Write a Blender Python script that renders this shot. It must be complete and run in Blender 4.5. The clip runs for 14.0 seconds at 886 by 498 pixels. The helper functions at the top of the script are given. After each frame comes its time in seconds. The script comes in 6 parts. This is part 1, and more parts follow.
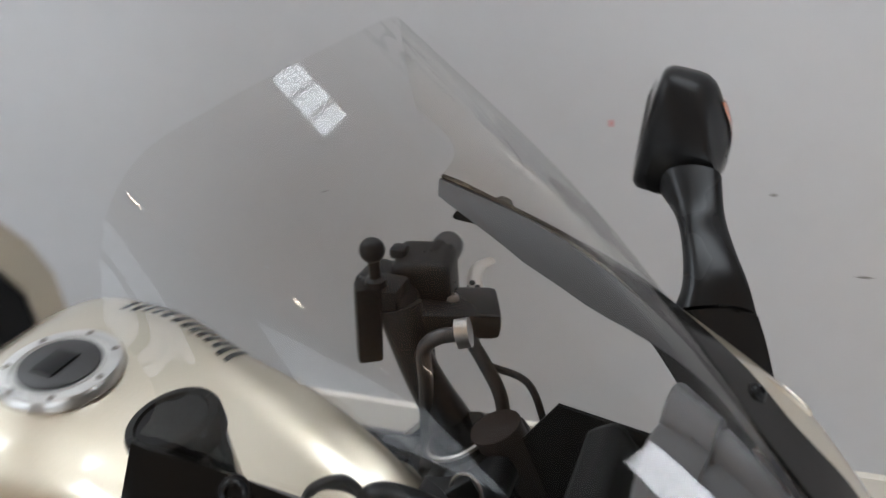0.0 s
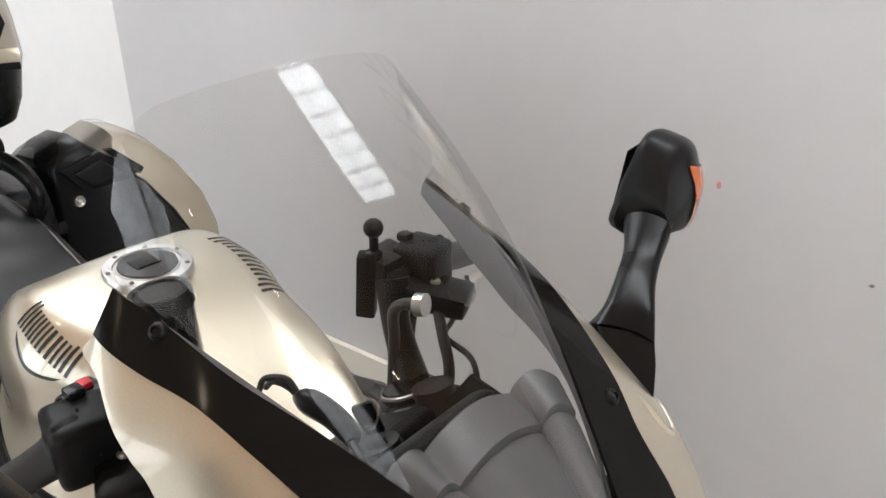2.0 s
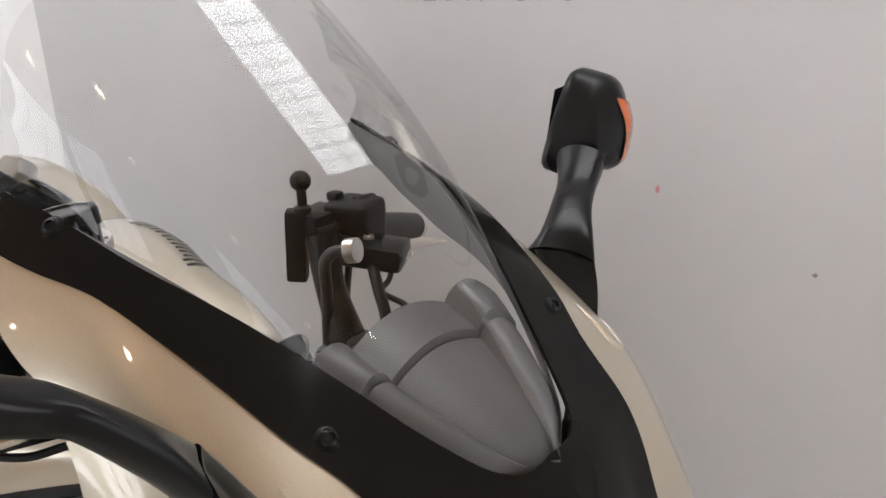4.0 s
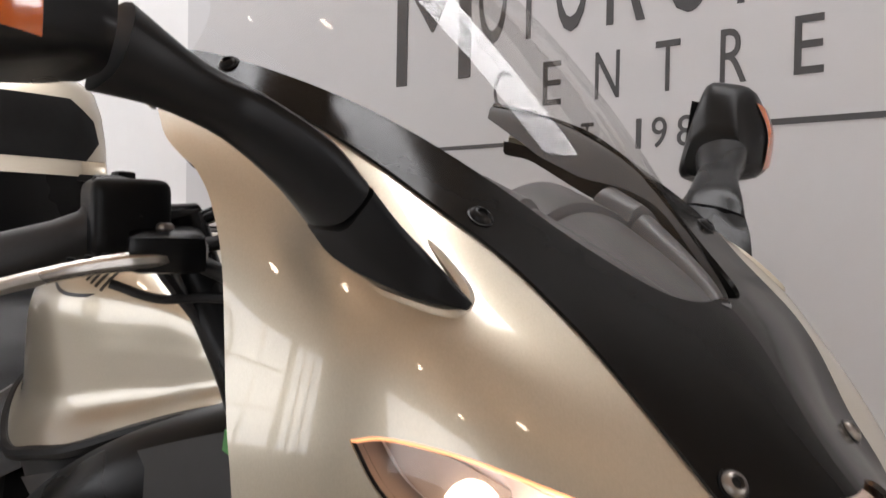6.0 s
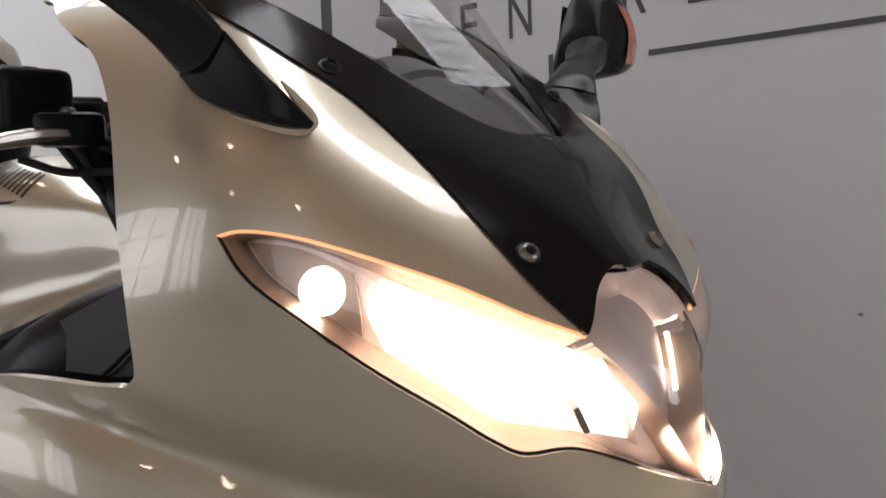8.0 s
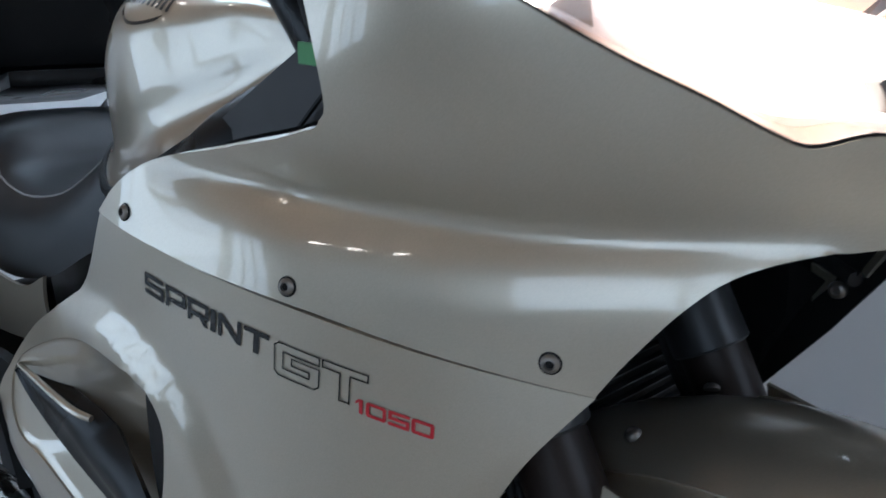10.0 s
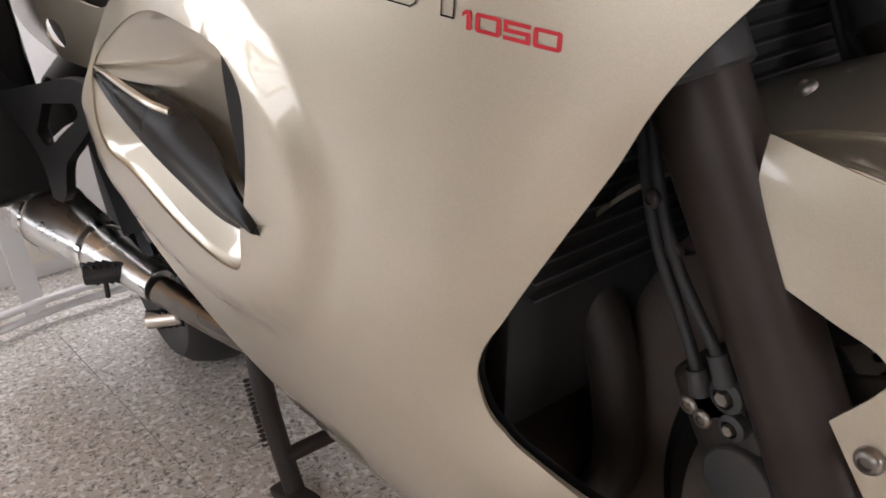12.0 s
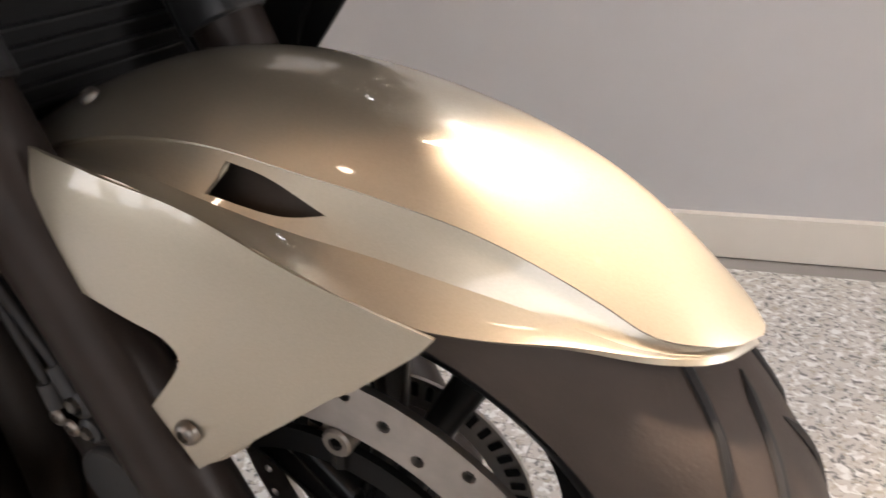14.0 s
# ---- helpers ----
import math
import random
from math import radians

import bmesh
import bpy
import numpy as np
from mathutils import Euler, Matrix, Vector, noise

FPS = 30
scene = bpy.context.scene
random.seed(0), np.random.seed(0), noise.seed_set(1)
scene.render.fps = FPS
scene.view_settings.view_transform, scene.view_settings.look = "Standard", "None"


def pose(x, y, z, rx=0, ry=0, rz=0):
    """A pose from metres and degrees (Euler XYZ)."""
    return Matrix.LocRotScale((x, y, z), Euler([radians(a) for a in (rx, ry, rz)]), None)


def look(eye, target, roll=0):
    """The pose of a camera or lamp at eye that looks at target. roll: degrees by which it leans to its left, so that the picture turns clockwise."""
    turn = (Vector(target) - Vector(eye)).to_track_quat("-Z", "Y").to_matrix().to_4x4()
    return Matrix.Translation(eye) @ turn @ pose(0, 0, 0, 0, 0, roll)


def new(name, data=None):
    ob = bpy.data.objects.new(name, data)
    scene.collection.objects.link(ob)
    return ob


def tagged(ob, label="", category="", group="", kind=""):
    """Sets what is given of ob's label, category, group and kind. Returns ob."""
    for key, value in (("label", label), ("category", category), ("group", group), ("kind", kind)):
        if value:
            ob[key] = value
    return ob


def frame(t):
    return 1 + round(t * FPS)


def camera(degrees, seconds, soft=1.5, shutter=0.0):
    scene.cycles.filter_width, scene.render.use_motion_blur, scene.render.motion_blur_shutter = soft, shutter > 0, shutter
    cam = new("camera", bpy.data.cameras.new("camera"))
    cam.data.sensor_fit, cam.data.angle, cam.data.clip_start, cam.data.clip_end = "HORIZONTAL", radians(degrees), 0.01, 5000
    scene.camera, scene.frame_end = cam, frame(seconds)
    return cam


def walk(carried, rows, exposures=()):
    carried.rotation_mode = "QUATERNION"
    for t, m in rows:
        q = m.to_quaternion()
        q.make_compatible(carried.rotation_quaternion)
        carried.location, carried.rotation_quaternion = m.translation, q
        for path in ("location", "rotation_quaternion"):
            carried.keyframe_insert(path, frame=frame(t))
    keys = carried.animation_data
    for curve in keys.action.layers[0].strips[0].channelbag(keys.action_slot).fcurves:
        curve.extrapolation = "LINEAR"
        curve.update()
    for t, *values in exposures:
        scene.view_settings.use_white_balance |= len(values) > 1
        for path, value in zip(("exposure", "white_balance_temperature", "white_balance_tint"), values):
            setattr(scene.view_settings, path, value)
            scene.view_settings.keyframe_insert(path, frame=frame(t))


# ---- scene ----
cam = camera(59.28, 14.0, shutter=0.35)
PATH = [
    (0, (-0.1460, -0.3380, 1.4450), (-0.8680, 1.2530, 0.4730), -4.30),
    (0.2, (-0.0450, -0.3550, 1.4910), (-1.0320, 1.0650, 0.4850), -3.30),
    (0.5, (0.0209, -0.3658, 1.4997), (-1.1038, 0.9845, 0.5448), 1.22),
    (1, (0.0702, -0.3595, 1.5058), (-1.1034, 0.9506, 0.5537), 1.96),
    (1.5, (0.0860, -0.3619, 1.5008), (-1.0905, 0.9597, 0.5684), 1.31),
    (2, (0.1047, -0.3685, 1.4844), (-1.0602, 0.9893, 0.5902), 0.37),
    (2.5, (0.1214, -0.3759, 1.4680), (-1.0182, 1.0018, 0.5718), -0.40),
    (3, (0.1391, -0.3813, 1.4491), (-0.9857, 0.9935, 0.5300), -1.55),
    (3.2, (0.1455, -0.3835, 1.4389), (-0.9759, 0.9920, 0.5167), -2.00),
    (5.3, (0.1034, -0.3681, 1.1532), (-1.0950, 1.2314, 1.0806), -0.69),
    (5.5, (0.0979, -0.3839, 1.1365), (-1.1851, 1.1492, 1.0769), 0.69),
    (6, (0.1303, -0.4293, 1.0810), (-1.2557, 1.0120, 1.0428), 1.04),
    (6.5, (0.1623, -0.4410, 1.0514), (-1.1864, 1.0353, 1.0126), -0.10),
    (7, (0.2026, -0.4463, 1.0321), (-1.0956, 1.0743, 0.9815), -0.31),
    (7.2, (0.2155, -0.4470, 1.0295), (-1.0673, 1.0864, 0.9763), -0.59),
    (9.3, (0.2354, -0.4523, 0.9330), (-1.1784, 0.9365, 0.6635), -5.72),
    (9.5, (0.2123, -0.4598, 0.9268), (-1.2255, 0.8986, 0.6307), -6.07),
    (10, (0.1409, -0.4493, 0.8951), (-1.3597, 0.8323, 0.5700), -6.35),
    (10.5, (0.1070, -0.4309, 0.8695), (-1.4558, 0.7632, 0.5062), -6.20),
    (11, (0.0888, -0.4298, 0.8355), (-1.5181, 0.6618, 0.3598), -6.43),
    (11.5, (0.0773, -0.4320, 0.8015), (-1.5429, 0.5666, 0.1870), -7.52),
    (12, (0.0793, -0.4320, 0.7748), (-1.5007, 0.5483, 0.0379), -7.84),
    (12.5, (0.1127, -0.3891, 0.7906), (-1.3533, 0.7147, -0.0048), -6.93),
    (13, (0.1465, -0.3466, 0.7928), (-1.1532, 0.9476, -0.0045), -6.47),
    (13.2, (0.1601, -0.3419, 0.7881), (-1.0445, 1.0377, -0.0155), -5.97),
    (13.5, (0.1848, -0.3364, 0.7846), (-0.8978, 1.1286, -0.0410), -6.36),
    (14, (0.2097, -0.3373, 0.7718), (-0.6497, 1.2447, -0.0994), -5.48),
]
EXPOSURE = [(0.0, 0.1, 6050, 8), (1.0, 0.45, 6250, 9), (1.5, 0.48, 6300, 9), (3.0, 0.43, 6450, 12), (5.5, 0.03, 6550, 13), (6.5, 0.0, 6650, 15), (7.2, -0.28, 6600, 15), (9.3, -0.95, 5500, 9), (10.0, -0.6, 5000, 4),
            (10.5, 0.02, 5500, 10), (11.0, -0.0, 6100, 15), (12.0, 0.45, 6500, 16), (12.5, 0.9, 6500, 15), (13.0, 0.87, 6550, 15), (13.5, 0.55, 6850, 14), (14.0, 0.25, 6650, 15)]
walk(cam, [(t, look(eye, target, roll)) for t, eye, target, roll in PATH], EXPOSURE)

# ---- world, light ----
world = bpy.data.worlds.new("world")
scene.world = world
world.use_nodes = True
sky = world.node_tree.nodes.new("ShaderNodeTexSky")
sky.sky_type, sky.sun_disc = "NISHITA", False
sky.sun_elevation, sky.sun_rotation = radians(45), radians(200)
bgn = world.node_tree.nodes["Background"]
world.node_tree.links.new(sky.outputs[0], bgn.inputs[0])
bgn.inputs[1].default_value = 0.1


def lamp(name, kind, m, power, colour=(1, 1, 1), size=0.1, size_y=0.1, spot_size=1.0, spot_blend=0.5, radius=0.05):
    data = bpy.data.lights.new(name, kind)
    data.energy, data.color = power, colour
    if kind == "AREA":
        data.shape, data.size, data.size_y = "RECTANGLE", size, size_y
    else:
        data.spot_size, data.spot_blend, data.shadow_soft_size = spot_size, spot_blend, radius
    ob = new(name, data)
    ob.matrix_world = m
    return ob


scene.view_settings.exposure = 0.0
FLOOR = 0.045
WK, WY = 0.092, 1.12          # the wall's line: y = WY + WK * x


def wall_point(x, z, off=0.0):
    return (x + off * WK, WY + WK * x - off, z)


# daylight through the street window ahead; the roof lights and the yard windows glow by themselves
lamp("street_daylight", "AREA", look((4.85, 0.55, 1.4), (0.0, 0.3, 0.9)), 30, (1.0, 0.96, 0.95), size=0.9, size_y=1.5)

# ---- materials ----
def nodes_of(name):
    m = bpy.data.materials.new(name)
    m.use_nodes = True
    nt = m.node_tree
    return m, nt, nt.nodes["Principled BSDF"]


def material(name, colour, rough=0.5, metal=0.0, coat=0.0, vary=0.08, scale=30.0, bump=0.0, bump_scale=200.0, rough_vary=0.08, **kw):
    """A surface with fine grain, broader blotches and relief."""
    m, nt, p = nodes_of(name)
    N, L = nt.nodes.new, nt.links.new
    tc = N("ShaderNodeTexCoord")
    n1 = N("ShaderNodeTexNoise")
    n1.inputs["Scale"].default_value, n1.inputs["Detail"].default_value = scale, 6
    n2 = N("ShaderNodeTexNoise")
    n2.inputs["Scale"].default_value, n2.inputs["Detail"].default_value = scale / 9, 3
    for n in (n1, n2):
        L(tc.outputs["Object"], n.inputs["Vector"])
    add = N("ShaderNodeMath")
    add.operation = "ADD"
    L(n1.outputs[0], add.inputs[0]), L(n2.outputs[0], add.inputs[1])
    mr = N("ShaderNodeMapRange")
    mr.inputs["From Min"].default_value, mr.inputs["From Max"].default_value = 0.6, 1.4
    mr.inputs["To Min"].default_value, mr.inputs["To Max"].default_value = 1 - vary, 1 + vary
    L(add.outputs[0], mr.inputs[0])
    mix = N("ShaderNodeVectorMath")
    mix.operation = "SCALE"
    mix.inputs[0].default_value = colour[:3]
    L(mr.outputs[0], mix.inputs["Scale"])
    L(mix.outputs[0], p.inputs["Base Color"])
    rr = N("ShaderNodeMapRange")
    rr.inputs["From Min"].default_value, rr.inputs["From Max"].default_value = 0.3, 0.7
    rr.inputs["To Min"].default_value, rr.inputs["To Max"].default_value = max(0.0, rough - rough_vary), min(1.0, rough + rough_vary)
    L(n2.outputs[0], rr.inputs[0])
    L(rr.outputs[0], p.inputs["Roughness"])
    p.inputs["Metallic"].default_value = metal
    p.inputs["Coat Weight"].default_value = coat
    p.inputs["Coat Roughness"].default_value = 0.03
    for k, v in kw.items():
        p.inputs[k.replace("_", " ")].default_value = v
    if bump:
        n3 = N("ShaderNodeTexNoise")
        n3.inputs["Scale"].default_value, n3.inputs["Detail"].default_value = bump_scale, 4
        L(tc.outputs["Object"], n3.inputs["Vector"])
        b = N("ShaderNodeBump")
        b.inputs["Strength"].default_value, b.inputs["Distance"].default_value = bump, 0.001
        L(n3.outputs[0], b.inputs["Height"])
        L(b.outputs[0], p.inputs["Normal"])
    return m


def flake_paint(name, colour, metal=0.75, rough=0.32):
    """Metallic paint under clear lacquer: fine flakes, faint dust."""
    m, nt, p = nodes_of(name)
    N, L = nt.nodes.new, nt.links.new
    tc = N("ShaderNodeTexCoord")
    v = N("ShaderNodeTexVoronoi")
    v.inputs["Scale"].default_value = 1600
    L(tc.outputs["Object"], v.inputs["Vector"])
    n = N("ShaderNodeTexNoise")
    n.inputs["Scale"].default_value, n.inputs["Detail"].default_value = 9, 4
    L(tc.outputs["Object"], n.inputs["Vector"])
    mr = N("ShaderNodeMapRange")
    mr.inputs["To Min"].default_value, mr.inputs["To Max"].default_value = 0.95, 1.05
    L(v.outputs["Color"], mr.inputs[0])
    mr2 = N("ShaderNodeMapRange")
    mr2.inputs["To Min"].default_value, mr2.inputs["To Max"].default_value = 0.94, 1.06
    L(n.outputs[0], mr2.inputs[0])
    mul = N("ShaderNodeMath")
    mul.operation = "MULTIPLY"
    L(mr.outputs[0], mul.inputs[0]), L(mr2.outputs[0], mul.inputs[1])
    mix = N("ShaderNodeVectorMath")
    mix.operation = "SCALE"
    mix.inputs[0].default_value = colour
    L(mul.outputs[0], mix.inputs["Scale"])
    L(mix.outputs[0], p.inputs["Base Color"])
    p.inputs["Metallic"].default_value, p.inputs["Roughness"].default_value = metal, rough
    p.inputs["Coat Weight"].default_value, p.inputs["Coat Roughness"].default_value, p.inputs["Coat IOR"].default_value = 1.0, 0.03, 1.6
    nb = N("ShaderNodeTexNoise")
    nb.inputs["Scale"].default_value = 260
    L(tc.outputs["Object"], nb.inputs["Vector"])
    b = N("ShaderNodeBump")
    b.inputs["Strength"].default_value, b.inputs["Distance"].default_value = 0.03, 0.0005
    L(nb.outputs[0], b.inputs["Height"])
    L(b.outputs[0], p.inputs["Coat Normal"])
    return m


def glass(name, colour=(1, 1, 1), rough=0.0, ior=1.45):
    m, nt, p = nodes_of(name)
    p.inputs["Base Color"].default_value = (*colour, 1)
    p.inputs["Transmission Weight"].default_value = 1
    p.inputs["Roughness"].default_value, p.inputs["IOR"].default_value = rough, ior
    return m


def thin_pane(name, tint, gloss=0.9, ior=1.5):
    """A clear sheet: straight through, with a Fresnel mirror on top."""
    m, nt, p = nodes_of(name)
    N, L = nt.nodes.new, nt.links.new
    nt.nodes.remove(p)
    out = nt.nodes["Material Output"]
    tr, gl, fr, mx = N("ShaderNodeBsdfTransparent"), N("ShaderNodeBsdfGlossy"), N("ShaderNodeFresnel"), N("ShaderNodeMixShader")
    tr.inputs[0].default_value = (*tint, 1)
    gl.inputs[0].default_value, gl.inputs["Roughness"].default_value = (gloss, gloss, gloss, 1), 0.015
    fr.inputs[0].default_value = ior
    cap_ = N("ShaderNodeMath")
    cap_.operation = "MINIMUM"
    cap_.inputs[1].default_value = 0.17
    L(fr.outputs[0], cap_.inputs[0])
    L(cap_.outputs[0], mx.inputs[0]), L(tr.outputs[0], mx.inputs[1]), L(gl.outputs[0], mx.inputs[2])
    L(mx.outputs[0], out.inputs[0])
    return m


def glow(name, colour, strength):
    m, nt, p = nodes_of(name)
    p.inputs["Emission Color"].default_value, p.inputs["Emission Strength"].default_value = (*colour, 1), strength
    p.inputs["Base Color"].default_value = (*colour, 1)
    return m


def speckled_floor(name):
    """Pale vinyl with dark and tan chips, dulled by wear."""
    m, nt, p = nodes_of(name)
    N, L = nt.nodes.new, nt.links.new
    tc = N("ShaderNodeTexCoord")
    warp = N("ShaderNodeTexNoise")
    warp.inputs["Scale"].default_value = 60
    L(tc.outputs["Object"], warp.inputs["Vector"])
    add = N("ShaderNodeVectorMath")
    add.operation = "MULTIPLY_ADD"
    add.inputs[1].default_value = (0.02, 0.02, 0.0)
    L(warp.outputs["Color"], add.inputs[0]), L(tc.outputs["Object"], add.inputs[2])
    last = None
    for scale, lo, hi, col in ((130, 0.60, 0.66, (0.15, 0.15, 0.145)), (92, 0.62, 0.68, (0.40, 0.36, 0.30)), (75, 0.60, 0.66, (0.72, 0.72, 0.70))):
        n = N("ShaderNodeTexNoise")
        n.inputs["Scale"].default_value, n.inputs["Detail"].default_value, n.inputs["Roughness"].default_value = scale, 2, 0.6
        off = N("ShaderNodeVectorMath")
        off.operation = "ADD"
        off.inputs[1].default_value = (scale, scale * 2, 0)
        L(add.outputs[0], off.inputs[0])
        L(off.outputs[0], n.inputs["Vector"])
        r = N("ShaderNodeMapRange")
        r.inputs["From Min"].default_value, r.inputs["From Max"].default_value = lo - 0.05, hi - 0.05
        L(n.outputs[0], r.inputs[0])
        mx = N("ShaderNodeMix")
        mx.data_type = "RGBA"
        L(r.outputs[0], mx.inputs["Factor"])
        mx.inputs["A"].default_value = (0.52, 0.495, 0.46, 1)
        if last:
            L(last, mx.inputs["A"])
        mx.inputs["B"].default_value = (*col, 1)
        last = mx.outputs["Result"]
    L(last, p.inputs["Base Color"])
    p.inputs["Roughness"].default_value = 0.38
    return m


PAINT = flake_paint("champagne_paint", (0.50, 0.452, 0.358), 0.76, 0.36)
BLACK_GLOSS = material("gloss_black_plastic", (0.008, 0.0075, 0.007), 0.13, vary=0.2, scale=40, rough_vary=0.03, Specular_IOR_Level=0.09)
BLACK_SATIN = material("satin_black_plastic", (0.007, 0.0072, 0.0076), 0.30, Specular_IOR_Level=0.17, vary=0.15, scale=60, bump=0.012, bump_scale=900)
BLACK_MATT = material("matt_black_plastic", (0.008, 0.008, 0.0083), 0.42, Specular_IOR_Level=0.12, vary=0.2, scale=50, bump=0.02, bump_scale=600)
GREY_MATT = material("dark_grey_plastic", (0.03, 0.03, 0.031), 0.42, Specular_IOR_Level=0.35, vary=0.12, scale=50, bump=0.02, bump_scale=700)
# near-black; also puts shade into the vent's opening and the screw sockets
VOID = material("flat_black_and_shade", (0.006, 0.006, 0.006), 0.9, vary=0.1)
HOODGREY = material("moulded_grey_plastic", (0.085, 0.085, 0.088), 0.38, vary=0.04, scale=50, bump=0.015, bump_scale=1200)
RUBBER = material("black_rubber", (0.012, 0.012, 0.013), 0.62, vary=0.2, scale=40, bump=0.03, bump_scale=400)
TYRE = material("worn_tyre_rubber", (0.060, 0.046, 0.038), 0.72, vary=0.25, scale=30, bump=0.3, bump_scale=300)
FORK = material("black_anodised_fork", (0.024, 0.018, 0.0155), 0.42, metal=0.1, Specular_IOR_Level=0.22, vary=0.3, scale=30, bump=0.15, bump_scale=500)
GRIME = material("grimy_black_metal", (0.017, 0.0125, 0.010), 0.6, metal=0.2, vary=0.35, scale=25, bump=0.3, bump_scale=300)
STEEL = material("brushed_steel", (0.55, 0.54, 0.52), 0.3, metal=1.0, vary=0.12, scale=60)
GREY_STEEL = material("heat_dulled_steel", (0.20, 0.185, 0.17), 0.32, metal=1.0, vary=0.2, scale=40)
DISC = material("brake_disc_steel", (0.45, 0.43, 0.41), 0.38, metal=1.0, vary=0.15, scale=90)
BOLT = material("dull_bolt_steel", (0.23, 0.21, 0.19), 0.4, metal=0.9, vary=0.2, scale=80)
ALLOY = material("cast_alloy", (0.42, 0.40, 0.37), 0.45, metal=0.9, vary=0.2, scale=50)
CHROME = material("polished_chrome", (0.75, 0.74, 0.72), 0.1, metal=1.0, vary=0.05, scale=30)
LEVER = material("anodised_silver_lever", (0.62, 0.58, 0.53), 0.3, metal=0.85, vary=0.08, scale=60)
SMOKED = material("smoked_plastic", (0.014, 0.015, 0.014), 0.10, coat=0.5, vary=0.1, Specular_IOR_Level=0.6)
RED = material("red_plastic", (0.5, 0.012, 0.02), 0.35, vary=0.1)
AMBER = material("amber_lens", (0.42, 0.085, 0.006), 0.15, coat=0.6, vary=0.1)
VINYL = material("black_seat_vinyl", (0.016, 0.017, 0.019), 0.40, Specular_IOR_Level=0.5, vary=0.15, scale=40, bump=0.35, bump_scale=500)
STITCH = material("grey_thread", (0.3, 0.3, 0.3), 0.8)
DECAL_BLACK = material("black_decal", (0.012, 0.012, 0.012), 0.25, vary=0.1)
DECAL_RED = material("red_decal", (0.45, 0.02, 0.03), 0.3, vary=0.1)
DECAL_GREEN = material("green_label", (0.08, 0.3, 0.08), 0.4, vary=0.1)
WALL_GREY = material("pale_grey_emulsion", (0.51, 0.51, 0.52), 0.42, vary=0.025, scale=14, bump=0.12, bump_scale=160)
WALL_WHITE = material("white_emulsion", (0.72, 0.72, 0.72), 0.5, vary=0.03, scale=12, bump=0.1, bump_scale=160)
WALL_DARK = material("dark_grey_emulsion", (0.30, 0.30, 0.29), 0.6, vary=0.05, scale=10)
SKIRTING = material("cream_gloss_skirting", (0.72, 0.68, 0.61), 0.35, vary=0.05, scale=12, bump=0.1)
CEILING = material("timber_ceiling", (0.46, 0.31, 0.20), 0.7, vary=0.04, scale=6)
SIGN = material("charcoal_vinyl_lettering", (0.05, 0.05, 0.052), 0.5, vary=0.1)
FLOORMAT = speckled_floor("speckled_vinyl")
SCREEN = thin_pane("clear_screen_acrylic", (0.93, 0.93, 0.925), 0.85, 1.42)
LENS = thin_pane("clear_lamp_lens", (0.96, 0.95, 0.94))
REFLECT = material("lamp_reflector", (0.84, 0.75, 0.71), 0.38, metal=0.6, vary=0.03)
DIMGLOW = glow("hazy_roof_glazing", (0.95, 0.98, 1.0), 9)
ROOFGLOW = glow("bright_roof_glazing", (0.97, 0.99, 1.0), 13)
LAMPGLOW = glow("warm_lamp_glass", (1.0, 0.80, 0.60), 30)
GARDENGLOW = glow("yard_daylight", (0.92, 0.96, 1.0), 2.9)
FLOORBASE = material("dark_floor_joint", (0.28, 0.26, 0.24), 0.8)

# ---- building helpers ----
from mathutils.geometry import delaunay_2d_cdt


def finish(bm, name, mat, sharp=38.0):
    bmesh.ops.remove_doubles(bm, verts=bm.verts, dist=1e-5)
    bmesh.ops.recalc_face_normals(bm, faces=bm.faces)
    me = bpy.data.meshes.new(name)
    bm.to_mesh(me)
    bm.free()
    me.shade_smooth()
    me.set_sharp_from_angle(angle=radians(sharp))
    me.materials.append(mat)
    return me


def part(name, bm, mat, parent=None, label="", sharp=38.0):
    ob = new(name, finish(bm, name, mat, sharp))
    if parent is not None:
        ob.parent = parent
    if label:
        tagged(ob, label)
    return ob


def mesh_part(name, me, parent, label=""):
    ob = new(name, me)
    ob.parent = parent
    if label:
        tagged(ob, label)
    return ob


def spline(pts, n=10, closed=False):
    """Catmull-Rom through a few control points, in 2D or 3D."""
    p = np.array(pts, float)
    k = len(p)
    out = []
    for i in range(k if closed else k - 1):
        a = p[(i - 1) % k] if closed or i > 0 else 2 * p[0] - p[1]
        b, c = p[i], p[(i + 1) % k]
        d = p[(i + 2) % k] if closed or i + 2 < k else 2 * p[-1] - p[-2]
        la, lb, lc = (max(1e-6, np.linalg.norm(v)) ** 0.5 for v in (b - a, c - b, d - c))
        m1 = (b - a) / la - (c - a) / (la + lb) + (c - b) / lb
        m2 = (c - b) / lb - (d - b) / (lb + lc) + (d - c) / lc
        m1, m2 = m1 * lb, m2 * lb
        for s in np.arange(n) / n:
            out.append((2 * s**3 - 3 * s**2 + 1) * b + (s**3 - 2 * s**2 + s) * m1 + (3 * s**2 - 2 * s**3) * c + (s**3 - s**2) * m2)
    if not closed:
        out.append(p[-1])
    return np.array(out)


def outline(*runs, n=8):
    """A closed outline of smooth runs that meet in corners."""
    pts = []
    for r in runs:
        s = spline(r, n) if len(r) > 2 else np.array(r, float)
        pts.extend(s[:-1] if np.allclose(s[-1], runs[(runs.index(r) + 1) % len(runs)][0]) else s)
    return [tuple(q) for q in pts]


